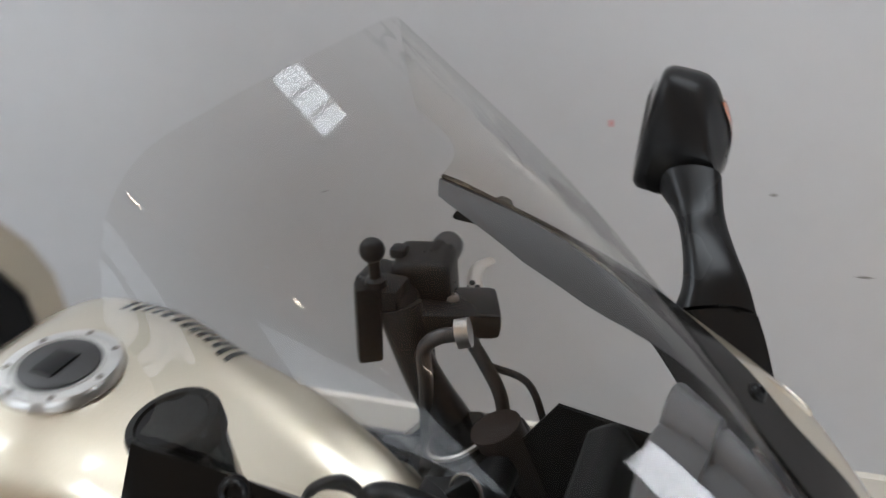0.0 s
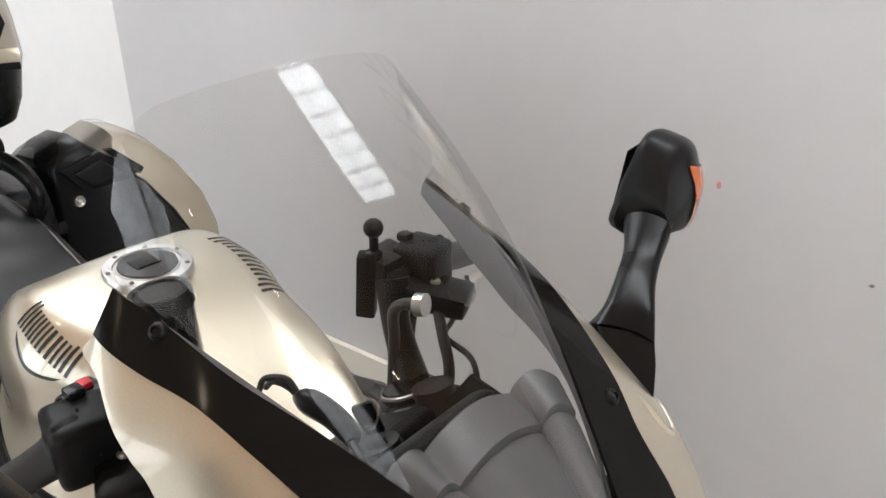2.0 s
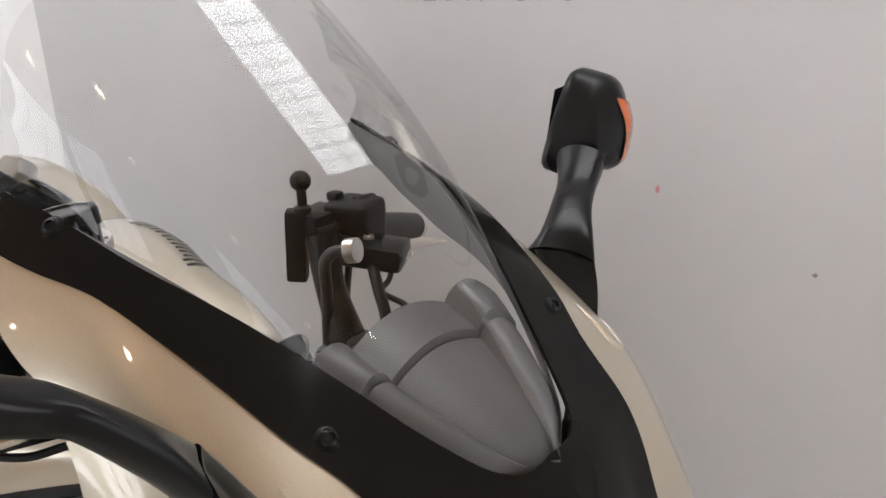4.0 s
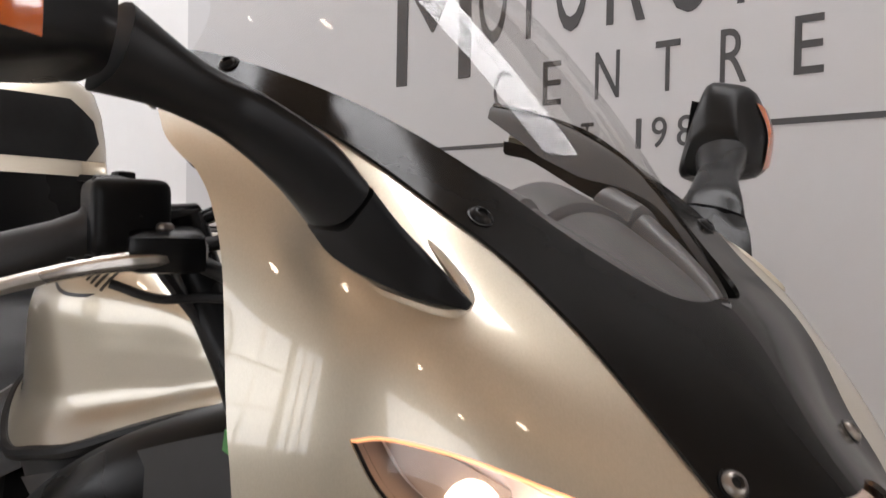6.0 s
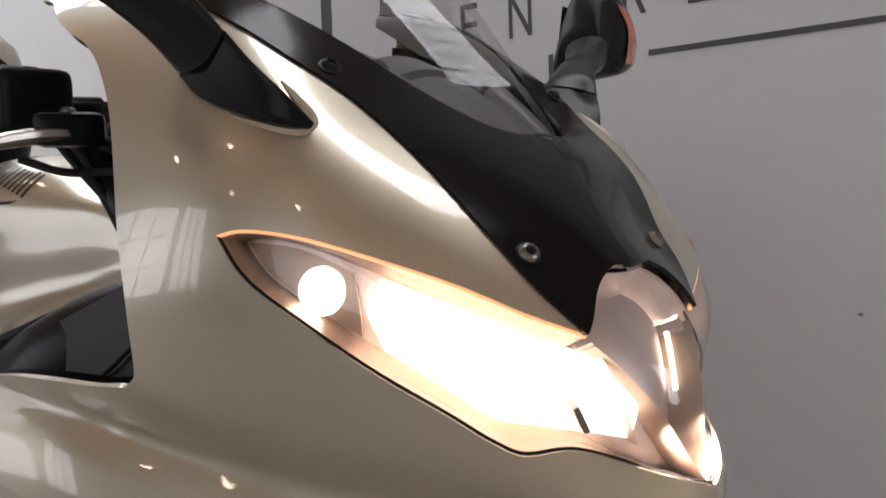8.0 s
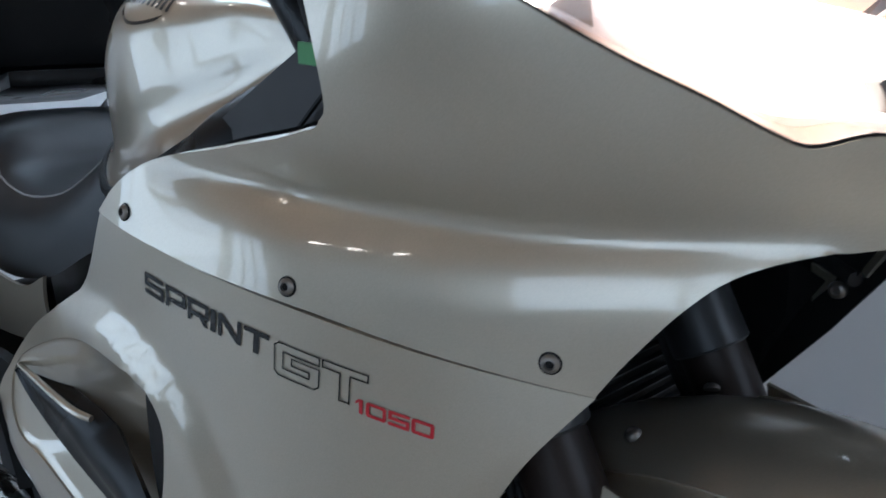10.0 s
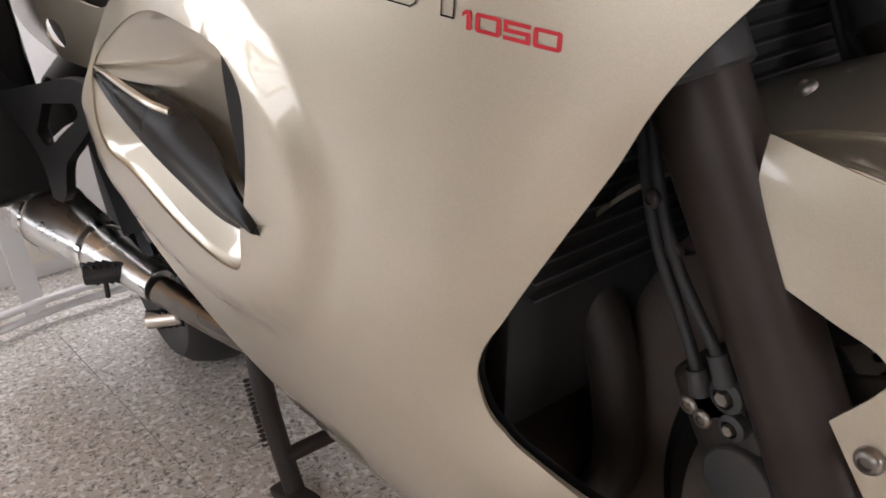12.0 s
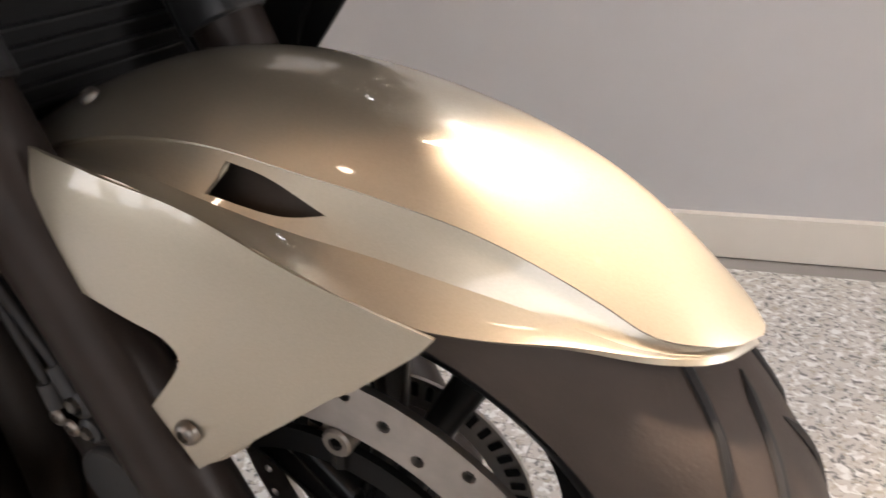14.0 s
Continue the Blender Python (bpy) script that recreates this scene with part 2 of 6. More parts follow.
def inside(pts, poly):
    x, y = pts[:, 0], pts[:, 1]
    hit = np.zeros(len(pts), bool)
    p = np.array(poly)
    for (x0, y0), (x1, y1) in zip(p, np.roll(p, -1, 0)):
        if y0 != y1:
            hit ^= ((y0 > y) != (y1 > y)) & (x < (x1 - x0) * (y - y0) / (y1 - y0) + x0)
    return hit


def densify(poly, step):
    out = []
    for a, b in zip(poly, poly[1:] + poly[:1]):
        a, b = np.array(a), np.array(b)
        k = max(1, int(np.linalg.norm(b - a) / step))
        out.extend(tuple(a + (b - a) * i / k) for i in range(k))
    return out


def sheet(poly, to3d, step=0.012, thick=0.003, holes=(), flip=False, edge=0.0):
    """A curved panel: a flat outline with holes, triangulated, laid onto a surface and given thickness."""
    poly = densify(list(poly), step)
    holes = [densify(list(h), step) for h in holes]
    rim = [poly] + holes
    verts, edges = [], []
    for loop in rim:
        k = len(verts)
        verts += loop
        edges += [(k + i, k + (i + 1) % len(loop)) for i in range(len(loop))]
    p = np.array(poly)
    gx, gy = np.meshgrid(np.arange(p[:, 0].min(), p[:, 0].max(), step), np.arange(p[:, 1].min(), p[:, 1].max(), step))
    gx = gx + (np.arange(gx.shape[0]) % 2)[:, None] * step / 2
    g = np.stack([gx.ravel(), gy.ravel()], 1)
    ok = inside(g, poly)
    for h in holes:
        ok &= ~inside(g, h)
    allrim = np.array(verts)
    g = g[ok]
    if len(g):
        near = np.array([np.min(((allrim - q) ** 2).sum(1)) for q in g])
        g = g[near > (0.45 * step) ** 2]
    verts2 = [Vector(v) for v in verts] + [Vector(q) for q in g]
    co, _, faces, *_ = delaunay_2d_cdt(verts2, edges, [], 0, 1e-6)
    cen = np.array([np.mean([co[i] for i in f], axis=0) for f in faces])
    keep = inside(cen, poly)
    for h in holes:
        keep &= ~inside(cen, h)
    bm = bmesh.new()
    top = [bm.verts.new(to3d(c[0], c[1])) for c in co]
    for f, k in zip(faces, keep):
        if k:
            bm.faces.new([top[i] for i in (reversed(f) if flip else f)])
    bmesh.ops.delete(bm, geom=[v for v in bm.verts if not v.link_faces], context="VERTS")
    bm.normal_update()
    if thick:
        src = list(bm.verts)
        low = {v: bm.verts.new(v.co - v.normal * thick) for v in src}
        border = [e for e in bm.edges if len(e.link_faces) == 1]
        tops = list(bm.faces)
        for f in tops:
            bm.faces.new([low[v] for v in reversed(f.verts)])
        for e in border:
            a, b = e.link_loops[0].vert, e.link_loops[0].link_loop_next.vert
            bm.faces.new([b, a, low[a], low[b]])
    return bm


def grid(rows, close_u=False, cap=False):
    """A skin over rows of points (each row the same length)."""
    bm = bmesh.new()
    vs = [[bm.verts.new(q) for q in row] for row in rows]
    m = len(rows[0])
    for a, b in zip(vs, vs[1:]):
        for i in range(m if close_u else m - 1):
            j = (i + 1) % m
            bm.faces.new([a[i], a[j], b[j], b[i]])
    if cap:
        bm.faces.new(list(reversed(vs[0])))
        bm.faces.new(vs[-1])
    return bm


def thicken(bm, t):
    bm.normal_update()
    low = {v: bm.verts.new(v.co - v.normal * t) for v in list(bm.verts)}
    border = [e for e in bm.edges if len(e.link_faces) == 1]
    for f in list(bm.faces):
        bm.faces.new([low[v] for v in reversed(f.verts)])
    for e in border:
        a, b = e.link_loops[0].vert, e.link_loops[0].link_loop_next.vert
        bm.faces.new([b, a, low[a], low[b]])
    return bm


def frames(path):
    p = [Vector(q) for q in path]
    t = [(p[min(i + 1, len(p) - 1)] - p[max(i - 1, 0)]).normalized() for i in range(len(p))]
    up = Vector((0, 0, 1)) if abs(t[0].z) < 0.9 else Vector((1, 0, 0))
    n = (up - t[0] * up.dot(t[0])).normalized()
    out = []
    for q, d in zip(p, t):
        n = (n - d * n.dot(d)).normalized()
        out.append((q, n, d.cross(n)))
    return out


def tube(path, r, seg=12, smooth=6, cap=True, flat=1.0):
    """A round bar along a path; r may be a list, one for each given point."""
    rr = list(r) if isinstance(r, (list, tuple)) else [r] * len(path)
    full = spline([(*q, s) for q, s in zip(path, rr)], smooth) if len(path) > 2 and smooth > 1 else np.array([(*q, s) for q, s in zip(path, rr)])
    rows = []
    for (q, n, b), s in zip(frames(full[:, :3]), full[:, 3]):
        rows.append([q + (n * math.cos(a) * flat + b * math.sin(a)) * max(s, 1e-4) for a in np.arange(seg) * math.tau / seg])
    return grid(rows, True, cap)


def lathe(profile, m=None, seg=24, arc=math.tau):
    """Profile rows (radius, height) turned round z, then posed by m."""
    m = m or Matrix()
    full = arc >= math.tau - 1e-6
    k = seg if full else seg + 1
    rows = [[m @ Vector((r * math.cos(a), r * math.sin(a), h)) for a in np.arange(k) * arc / seg] for r, h in profile]
    return grid(rows, full)


def box(size, m=None, bevel=0.0, seg=2):
    bm = bmesh.new()
    bmesh.ops.create_cube(bm, size=1, matrix=(m or Matrix()) @ Matrix.Diagonal((*size, 1)))
    if bevel:
        bmesh.ops.bevel(bm, geom=list(bm.edges), offset=bevel, segments=seg, affect="EDGES", profile=0.6)
    return bm


def join(*bms):
    out = bmesh.new()
    for b in bms:
        me = bpy.data.meshes.new("tmp")
        b.to_mesh(me)
        b.free()
        out.from_mesh(me)
        bpy.data.meshes.remove(me)
    return out


def aim(p, q):
    """A pose at p whose z points to q."""
    d = Vector(q) - Vector(p)
    return Matrix.Translation(p) @ d.to_track_quat("Z", "Y").to_matrix().to_4x4()


def extruded(poly, m, depth, bevel=0.0):
    """A flat outline in the plane of m, with depth along its z."""
    bm = bmesh.new()
    a = [bm.verts.new(m @ Vector((x, y, 0))) for x, y in poly]
    b = [bm.verts.new(m @ Vector((x, y, depth))) for x, y in poly]
    bm.faces.new(list(reversed(a)))
    top = bm.faces.new(b)
    for i in range(len(a)):
        j = (i + 1) % len(a)
        bm.faces.new([a[i], a[j], b[j], b[i]])
    if bevel:
        bmesh.ops.bevel(bm, geom=list(top.edges), offset=bevel, segments=2, affect="EDGES", profile=0.6)
    return bm


def thing(name, at, label, category, group="", kind=""):
    e = new(name)
    e.empty_display_size = 0.1
    e.location = at
    bpy.context.view_layer.update()
    return tagged(e, label, category, group, kind)


def structure(name, bm, mat, label, category):
    return tagged(part(name, bm, mat), label, category, kind="structure")


def letters(text, size, narrow, m, depth=0.001):
    """Flat letters from the built-in font, in the plane of m."""
    cu = bpy.data.curves.new("letter", "FONT")
    cu.body, cu.size, cu.extrude, cu.resolution_u = text, size, depth, 4
    ob = bpy.data.objects.new("letter", cu)
    me = bpy.data.meshes.new_from_object(ob)
    bpy.data.objects.remove(ob)
    bpy.data.curves.remove(cu)
    xs = [v.co.x for v in me.vertices]
    ys = [v.co.y for v in me.vertices]
    me.transform(m @ Matrix.Diagonal((narrow, 1, 1, 1)) @ Matrix.Translation((-min(xs), -min(ys), 0)))
    return me

# ---- the room ----
X0, X1, Y0 = -6.0, 5.0, -4.2
EDGE_X = -2.39


def wall_slab(xa, xb, za, zb, depth, off=0.0):
    bm = bmesh.new()
    pts = [wall_point(xa, za, off), wall_point(xb, za, off), wall_point(xb, zb, off), wall_point(xa, zb, off)]
    back = [(x, y + depth, z) for x, y, z in pts]
    a, b = [bm.verts.new(p) for p in pts], [bm.verts.new(p) for p in back]
    bm.faces.new(a), bm.faces.new(list(reversed(b)))
    for i in range(4):
        j = (i + 1) % 4
        bm.faces.new([a[i], b[i], b[j], a[j]])
    return bm


structure("floor", box((X1 - X0 + 2, 8.5, 0.1), pose((X0 + X1) / 2, -0.6, FLOOR - 0.0535)), FLOORBASE, "pale speckled vinyl tile floor with dark and tan chips", "floor")
structure("wall_north", wall_slab(EDGE_X, X1, FLOOR, 3.3, 0.15), WALL_GREY, "smooth pale grey painted wall with charcoal lettering", "wall")
structure("wall_north_white", wall_slab(X0, EDGE_X, FLOOR, 3.3, 0.15), WALL_WHITE, "bright white painted wall beside the grey wall", "wall")
structure("baseboard", wall_slab(EDGE_X + 0.3, X1, FLOOR, FLOOR + 0.088, 0.02, 0.018), SKIRTING, "cream gloss painted skirting board", "baseboard")
structure("wall_west", box((0.15, 8, 3.3), pose(X0 - 0.075, -1.2, 1.6)), WALL_WHITE, "plain white painted wall", "wall")
structure("wall_east", join(*[box((0.15, w, h), pose(X1 + 0.075, y, z)) for y, z, w, h in ((-0.6, 0.345, 8, 0.6), (-0.6, 2.725, 8, 1.15), (-2.23, 1.397, 4.66, 1.505), (2.25, 1.397, 2.3, 1.505))]), WALL_DARK, "dark grey wall with a street window", "wall")


def under(ob, parent):
    ob.parent = parent
    ob.matrix_parent_inverse = parent.matrix_world.inverted()
    return ob


# street window ahead of the motorcycle
street = thing("window_street", (X1, 0.6, 0.65), "tall bright street window", "window", kind="structure")
under(part("pane", box((0.01, 1.0, 1.5), pose(X1 + 0.05, 0.6, 1.4)), DIMGLOW), street)
for k in range(4):
    under(part("glazing_bar", box((0.05, 0.05, 1.5), pose(X1 + 0.01, 0.1 + k / 3, 1.4)), GREY_MATT), street)

# unseen wall behind the camera; window widths and the blank pier shape the reflections
WINS = [(-5.6, -2.6, 0.6, 2.7, GARDENGLOW), (-2.4, -1.5, 0.6, 2.7, GARDENGLOW), (0.5, 3.8, 0.6, 2.7, GARDENGLOW)]
xs = sorted({X0, X1, *[w[0] for w in WINS], *[w[1] for w in WINS]})
pieces = []
for xa, xb in zip(xs, xs[1:]):
    hole = [w for w in WINS if w[0] <= xa and w[1] >= xb]
    spans = [(FLOOR, hole[0][2]), (hole[0][3], 3.3)] if hole else [(FLOOR, 3.3)]
    pieces += [box((xb - xa, 0.15, zb - za), pose((xa + xb) / 2, Y0, (za + zb) / 2)) for za, zb in spans]
structure("wall_south", join(*pieces), WALL_DARK, "unseen dark grey wall with windows, its blank pier added to darken reflections", "wall")
for i, (xa, xb, za, zb, glow_) in enumerate(WINS):
    win = thing("window_%d" % (i + 1), ((xa + xb) / 2, Y0, za), "bright window with thin dark glazing bars", "window", kind="structure")
    under(part("pane", box((xb - xa, 0.01, zb - za), pose((xa + xb) / 2, Y0 - 0.04, (za + zb) / 2)), glow_), win)
    for k in range(4):
        under(part("glazing_bar", box((0.035, 0.05, zb - za), pose(xa + (xb - xa) * k / 3, Y0 + 0.02, (za + zb) / 2)), GREY_MATT), win)
    for k in range(4):
        under(part("glazing_bar", box((xb - xa, 0.05, 0.03), pose((xa + xb) / 2, Y0 + 0.03, za + (zb - za) * k / 3)), GREY_MATT), win)

# ceiling with its roof lights
CZ = 3.2
# the first shows in the screen; the second is unseen, added to light the rear
LIGHTS = [(-0.9, 0.96, 0.30, 0.74), (-4.1, -1.7, -0.5, 0.5)]
xs = sorted({X0, X1, *[w[0] for w in LIGHTS], *[w[1] for w in LIGHTS]})
pieces = []
for xa, xb in zip(xs, xs[1:]):
    y = Y0
    for w in sorted((w for w in LIGHTS if w[0] <= xa and w[1] >= xb), key=lambda w: w[2]):
        pieces.append(box((xb - xa, w[2] - y, 0.12), pose((xa + xb) / 2, (y + w[2]) / 2, CZ + 0.06)))
        y = w[3]
    pieces.append(box((xb - xa, 2.2 - y, 0.12), pose((xa + xb) / 2, (y + 2.2) / 2, CZ + 0.06)))
structure("ceiling", join(*pieces), CEILING, "warm timber ceiling with long roof lights", "ceiling")
for i, (xa, xb, ya, yb) in enumerate(LIGHTS):
    roof = thing("window_roof", ((xa + xb) / 2, (ya + yb) / 2, CZ + 0.1), "long glazed roof light with thin dark glazing bars", "roof window", kind="structure")
    under(part("pane", box((xb - xa, yb - ya, 0.01), pose((xa + xb) / 2, (ya + yb) / 2, CZ + 0.02)), ROOFGLOW if i == 0 else DIMGLOW), roof)
    n = 18 if i == 0 else 12
    for k in range(n + 1):
        under(part("glazing_bar", box((0.008 if i == 0 else 0.03, yb - ya, 0.03), pose(xa + (xb - xa) * k / n, (ya + yb) / 2, CZ + 0.010)), GREY_MATT), roof)
    for y in np.linspace(ya, yb, 5)[1:-1]:
        under(part("glazing_bar", box((xb - xa, 0.007, 0.03), pose((xa + xb) / 2, y, CZ + 0.008)), GREY_MATT), roof)

# warm globe lamps under the ceiling
for x, y in ((-2.2, -1.1), (-2.2, -2.7), (-0.6, -1.7), (-0.6, -3.3), (1.0, -2.3), (2.4, -1.2), (2.4, -3.0)):
    pendant = thing("ceiling_lamp", (x, y, CZ), "small warm globe lamp on a short dark rod", "lamp", "lamps under the ceiling")
    under(part("rod", tube([(x, y, CZ), (x, y, CZ - 0.22)], 0.008, 8), GREY_MATT), pendant)
    under(part("globe", lathe([(.055 * math.sin(a), -.055 * math.cos(a)) for a in np.linspace(.01, 3.13, 12)], Matrix.Translation((x, y, CZ - 0.27)), 16), LAMPGLOW, None, "glowing warm globe"), pendant)

# ---- the motorcycle ----
bike = thing("motorcycle", (-0.9, 0, FLOOR), "champagne gold sports touring motorcycle on its centre stand, headlights lit", "motorcycle")


def bpart(name, bm, mat, label="", parent=None, sharp=38.0):
    """A part of the motorcycle, or of one of its parts."""
    ob = part(name, bm, mat, None, label, sharp)
    up = parent or bike
    ob.parent = up
    ob.matrix_parent_inverse = up.matrix_world.inverted()
    return ob


def both(name, build, mat, label="", parent=None):
    """The same part on the right (s = 1) and mirrored on the left (s = -1)."""
    return [bpart(name, build(s), mat, label, parent) for s in (1, -1)]


class Smooth:
    """A smooth height field over a plane, bent through a few control stations."""

    def __init__(self, at, value, slack=1e-4):
        self.at = np.array(at, float)
        n = len(self.at)
        d = np.linalg.norm(self.at[:, None] - self.at[None], axis=-1)
        a = np.zeros((n + 3, n + 3))
        a[:n, :n] = d**3 + slack * np.eye(n)
        a[:n, n], a[:n, n + 1:] = 1, self.at
        a[n:, :n] = a[:n, n:].T
        self.c = np.linalg.solve(a, np.r_[value, 0, 0, 0])

    def __call__(self, u, v):
        d = np.linalg.norm(self.at - (u, v), axis=-1)
        n = len(self.at)
        return float(d**3 @ self.c[:n] + self.c[n] + u * self.c[n + 1] + v * self.c[n + 2])


# the nose of the fairing: a skin round an upright axis at AXIS, by angle and height
AXIS = -0.45
STATIONS = [(-.106, .144, .746), (-.124, .160, .765), (-.19, .195, .774), (-.267, .225, .809), (-.409, .26, .857), (-.46, .264, .86), (-.207, .223, .903),
            (-.135, .204, .987), (-.012, .11, .868), (.056, 0, .835), (.059, 0, .865), (.028, 0, .945), (.002, 0, .975), (.021, .092, .928), (-.017, .082, .969), (-.115, .164, 1.05),
            (-.058, 0, 1.043), (.050, 0, .805), (-.225, .200, .838), (-.08, .136, .80), (-.34, .238, .88), (-.012, .055, .98), (-.020, 0, 1.0), (-.24, .212, 1.03),
            (.02, .085, .805), (-.10, .172, .89), (-.28, .161, 1.155), (-.236, .152, 1.139), (-.176, .131, 1.103), (-.135, .112, 1.067), (-.341, .166, 1.167),
            (-.306, .138, 1.181), (-.242, .121, 1.154), (-.199, .106, 1.132), (-.153, .086, 1.102), (-.117, .065, 1.072), (-.085, .042, 1.049), (-.391, .168, 1.179), (-.389, .152, 1.206),
            (-.376, .183, 1.162), (-.331, .20, 1.136), (-.294, .1975, 1.114), (-.26, .20, 1.085)]
at, rad = [], []
for x, y, z in STATIONS:
    for s in ((1, -1) if y else (1,)):
        at.append((math.atan2(s * y, x - AXIS) * 0.3, z))
        rad.append(math.hypot(x - AXIS, y))
SKIN = Smooth(at, rad)
FOLD_U = [0, 4, 12, 18, 26, 36, 44, 57, 75]
FOLD_TOP = [.815, .820, .840, .847, .855, .871, .889, .905, .92]
FOLD_LOW = [.805, .806, .822, .823, .830, .842, .850, .864, .88]


def NOSE(a, z):
    """The skin's distance from the axis, with the undercut crease below the headlights."""
    u = abs(math.degrees(a / 0.3))
    top, low = np.interp(u, FOLD_U, FOLD_TOP), np.interp(u, FOLD_U, FOLD_LOW)
    low = .5 * (top + low) - .31 * (top - low)
    top = low + .058
    depth = .030 * np.interp(u, [5, 17, 50, 76], [0, 1, 1, 0])
    k = 0.0
    for dz in (-.007, -.0035, 0, .0035, .007):
        t = (top - z - dz) / (top - low)
        k += .2 * (min(1.0, max(0.0, t)) ** 2.4 if t < 1 else max(0.0, 1 - (low - z - dz) / .05) ** 2)
    return SKIN(a, z) - depth * k



def yaw(y):
    """The machine stands a little askew: its left side reaches further forward."""
    return .22 * y * y / (y + .06) if y > 0 else 0.0


def ease(v):
    v = min(1.0, max(0.0, v))
    return v * v * (3 - 2 * v)


def slant(y, z):
    """The tip of the nose stands a little to the right of the axis."""
    high = ease((1.04 - z) / .07) * (.45 + .55 * ease((z - .82) / .05))
    return y - .046 * high * ease((y + .085) / .13) * ease((.135 - y) / .05)


def nose(off=0.0, s=1):
    """Maps (degrees round to the side, height) onto the nose; s = -1 is the left side."""
    def at(u, z):
        a = radians(u)
        r = NOSE(a * 0.3, z)
        # outward slope, for the offset
        e = 1e-3
        dr_a, dr_z = (NOSE((a + e) * 0.3, z) - r) / e, (NOSE(a * 0.3, z + e) - r) / e
        nrm = Vector((1, -dr_a / r, -dr_z)).normalized()
        rr, aa, zz = r + off * nrm.x, a + off * nrm.y / r, z + off * nrm.z
        p = Vector((AXIS + rr * math.cos(aa), -s * rr * math.sin(aa), zz))
        p.y = slant(p.y, p.z)
        p.x += yaw(p.y)
        return p
    return at


DEG = 0.0052  # metres to a degree, so that outlines are near true in shape


def nose_sheet(poly, off=0.0, s=1, step=0.011, thick=0.003, holes=()):
    f = nose(off, s)
    flat = [(u * DEG, z) for u, z in poly]
    hs = [[(u * DEG, z) for u, z in h] for h in holes]
    return sheet(flat, lambda a, z: f(a / DEG, z), step, thick, hs, flip=(s == -1))


SEAM = [(23.0, .747), (25.7, .752), (36.9, .773), (51.5, .799), (67.8, .8225), (89.8, .857)]
LIP = [(0, .815), (5, .817), (9.4, .818), (14, .812), (16.5, .803), (19, .787), (21, .768), (23, .747)]
LENS_TOP = [(10.4, .928), (13.8, .941), (17.2, .956), (22.4, .973), (27.5, .986), (31.6, .9905), (33.4, .988)]
LENS_LOW = [(33.4, .988), (31.8, .968), (27.3, .940), (22.8, .914), (18.5, .891), (15.6, .874), (14, .867), (11.4, .869), (7.2, .856), (0, .838)]
GOLD_TOP = [(10.6, .928), (12.6, .953), (13.8, .976), (15.1, 1.000), (16.3, 1.021), (17.4, 1.036), (19.9, 1.062), (25.0, 1.092), (29.0, 1.113), (35.3, 1.137), (43.4, 1.1565), (56.4, 1.167), (70, 1.178)]
REAR = [(70, 1.178), (73, 1.167), (67.9, 1.161), (65.4, 1.157), (59.2, 1.136), (55.2, 1.1245), (51.4, 1.114), (47.8, 1.093), (45.2, 1.06), (44, 1.025), (43, .985), (42.2, .95), (41.9, .917), (42.8, .903), (45, .899), (57.7, .895), (74, .89), (84.3, .874), (89.8, .857)]


def gold(s):
    o = outline(SEAM, REAR[::-1], GOLD_TOP[::-1], LENS_TOP, LENS_LOW, [(0, .838), (0, .815)], LIP)
    return nose_sheet(o, 0, s, .0055, .004)


both("upper_fairing", gold, PAINT, "champagne gold metallic upper fairing")
# black strip round the screen and down the nose
SCREEN_LOW = [(0, 1.043), (3.8, 1.042), (6.6, 1.048), (11, 1.072), (16.1, 1.102), (22.9, 1.132), (30.1, 1.154), (43.8, 1.181), (56, 1.196), (68.2, 1.206)]
LENS_NOSE = [(10.4, .928), (8.4, .947), (5, .959), (2.7, .9595), (0, .9595)]


def strip(s):
    o = outline(SCREEN_LOW, [(68.2, 1.206), (70, 1.178)], GOLD_TOP[::-1], LENS_NOSE, [(0, .9595), (0, 1.043)])
    return nose_sheet(o, 0.003, s)


cowl = both("screen_cowl", strip, BLACK_GLOSS, "gloss black cowl round the screen")


def lens(s):
    o = outline(LENS_TOP, LENS_LOW, [(0, .838), (0, .9595)], LENS_NOSE[::-1])
    return nose_sheet(o, 0.001, s, thick=0)


for ob in both("headlight_lens", lens, LENS, "clear headlight lens"):
    ob.visible_shadow = False


ROLL_Z = [.45, .49, .52, .547, .58, .643, .702, .746]
ROLL_X = [-.220, -.253, -.261, -.255, -.232, -.188, -.146, -.106]


# lower fairing: a side skin, by length and height, with a swelling round the vent
def side(off=0.0, s=1):
    """Maps (length, height) onto the flank of the lower fairing."""
    def at(x, z):
        y = -(1.063 * x**3 + 1.7825 * x**2 + 1.05 * x - 0.053)
        t = max(0.0, (0.62 - z) / 0.36)
        y *= 1 - 0.42 * t * t
        d = math.hypot((x + .56) / .205, (z - .645) / .135)
        k = min(1.0, max(0.0, (1.09 - d) / .10))
        y += .010 * k * k * (3 - 2 * k)
        # the front edge rolls inwards
        e = x - np.interp(z, ROLL_Z, ROLL_X)
        r = min(1.0, max(0.0, 1 + e / .045)) * min(1.0, max(0.0, (.73 - z) / .06))
        y -= .011 * r * r
        return Vector((x, -s * (y + off), z))
    return at


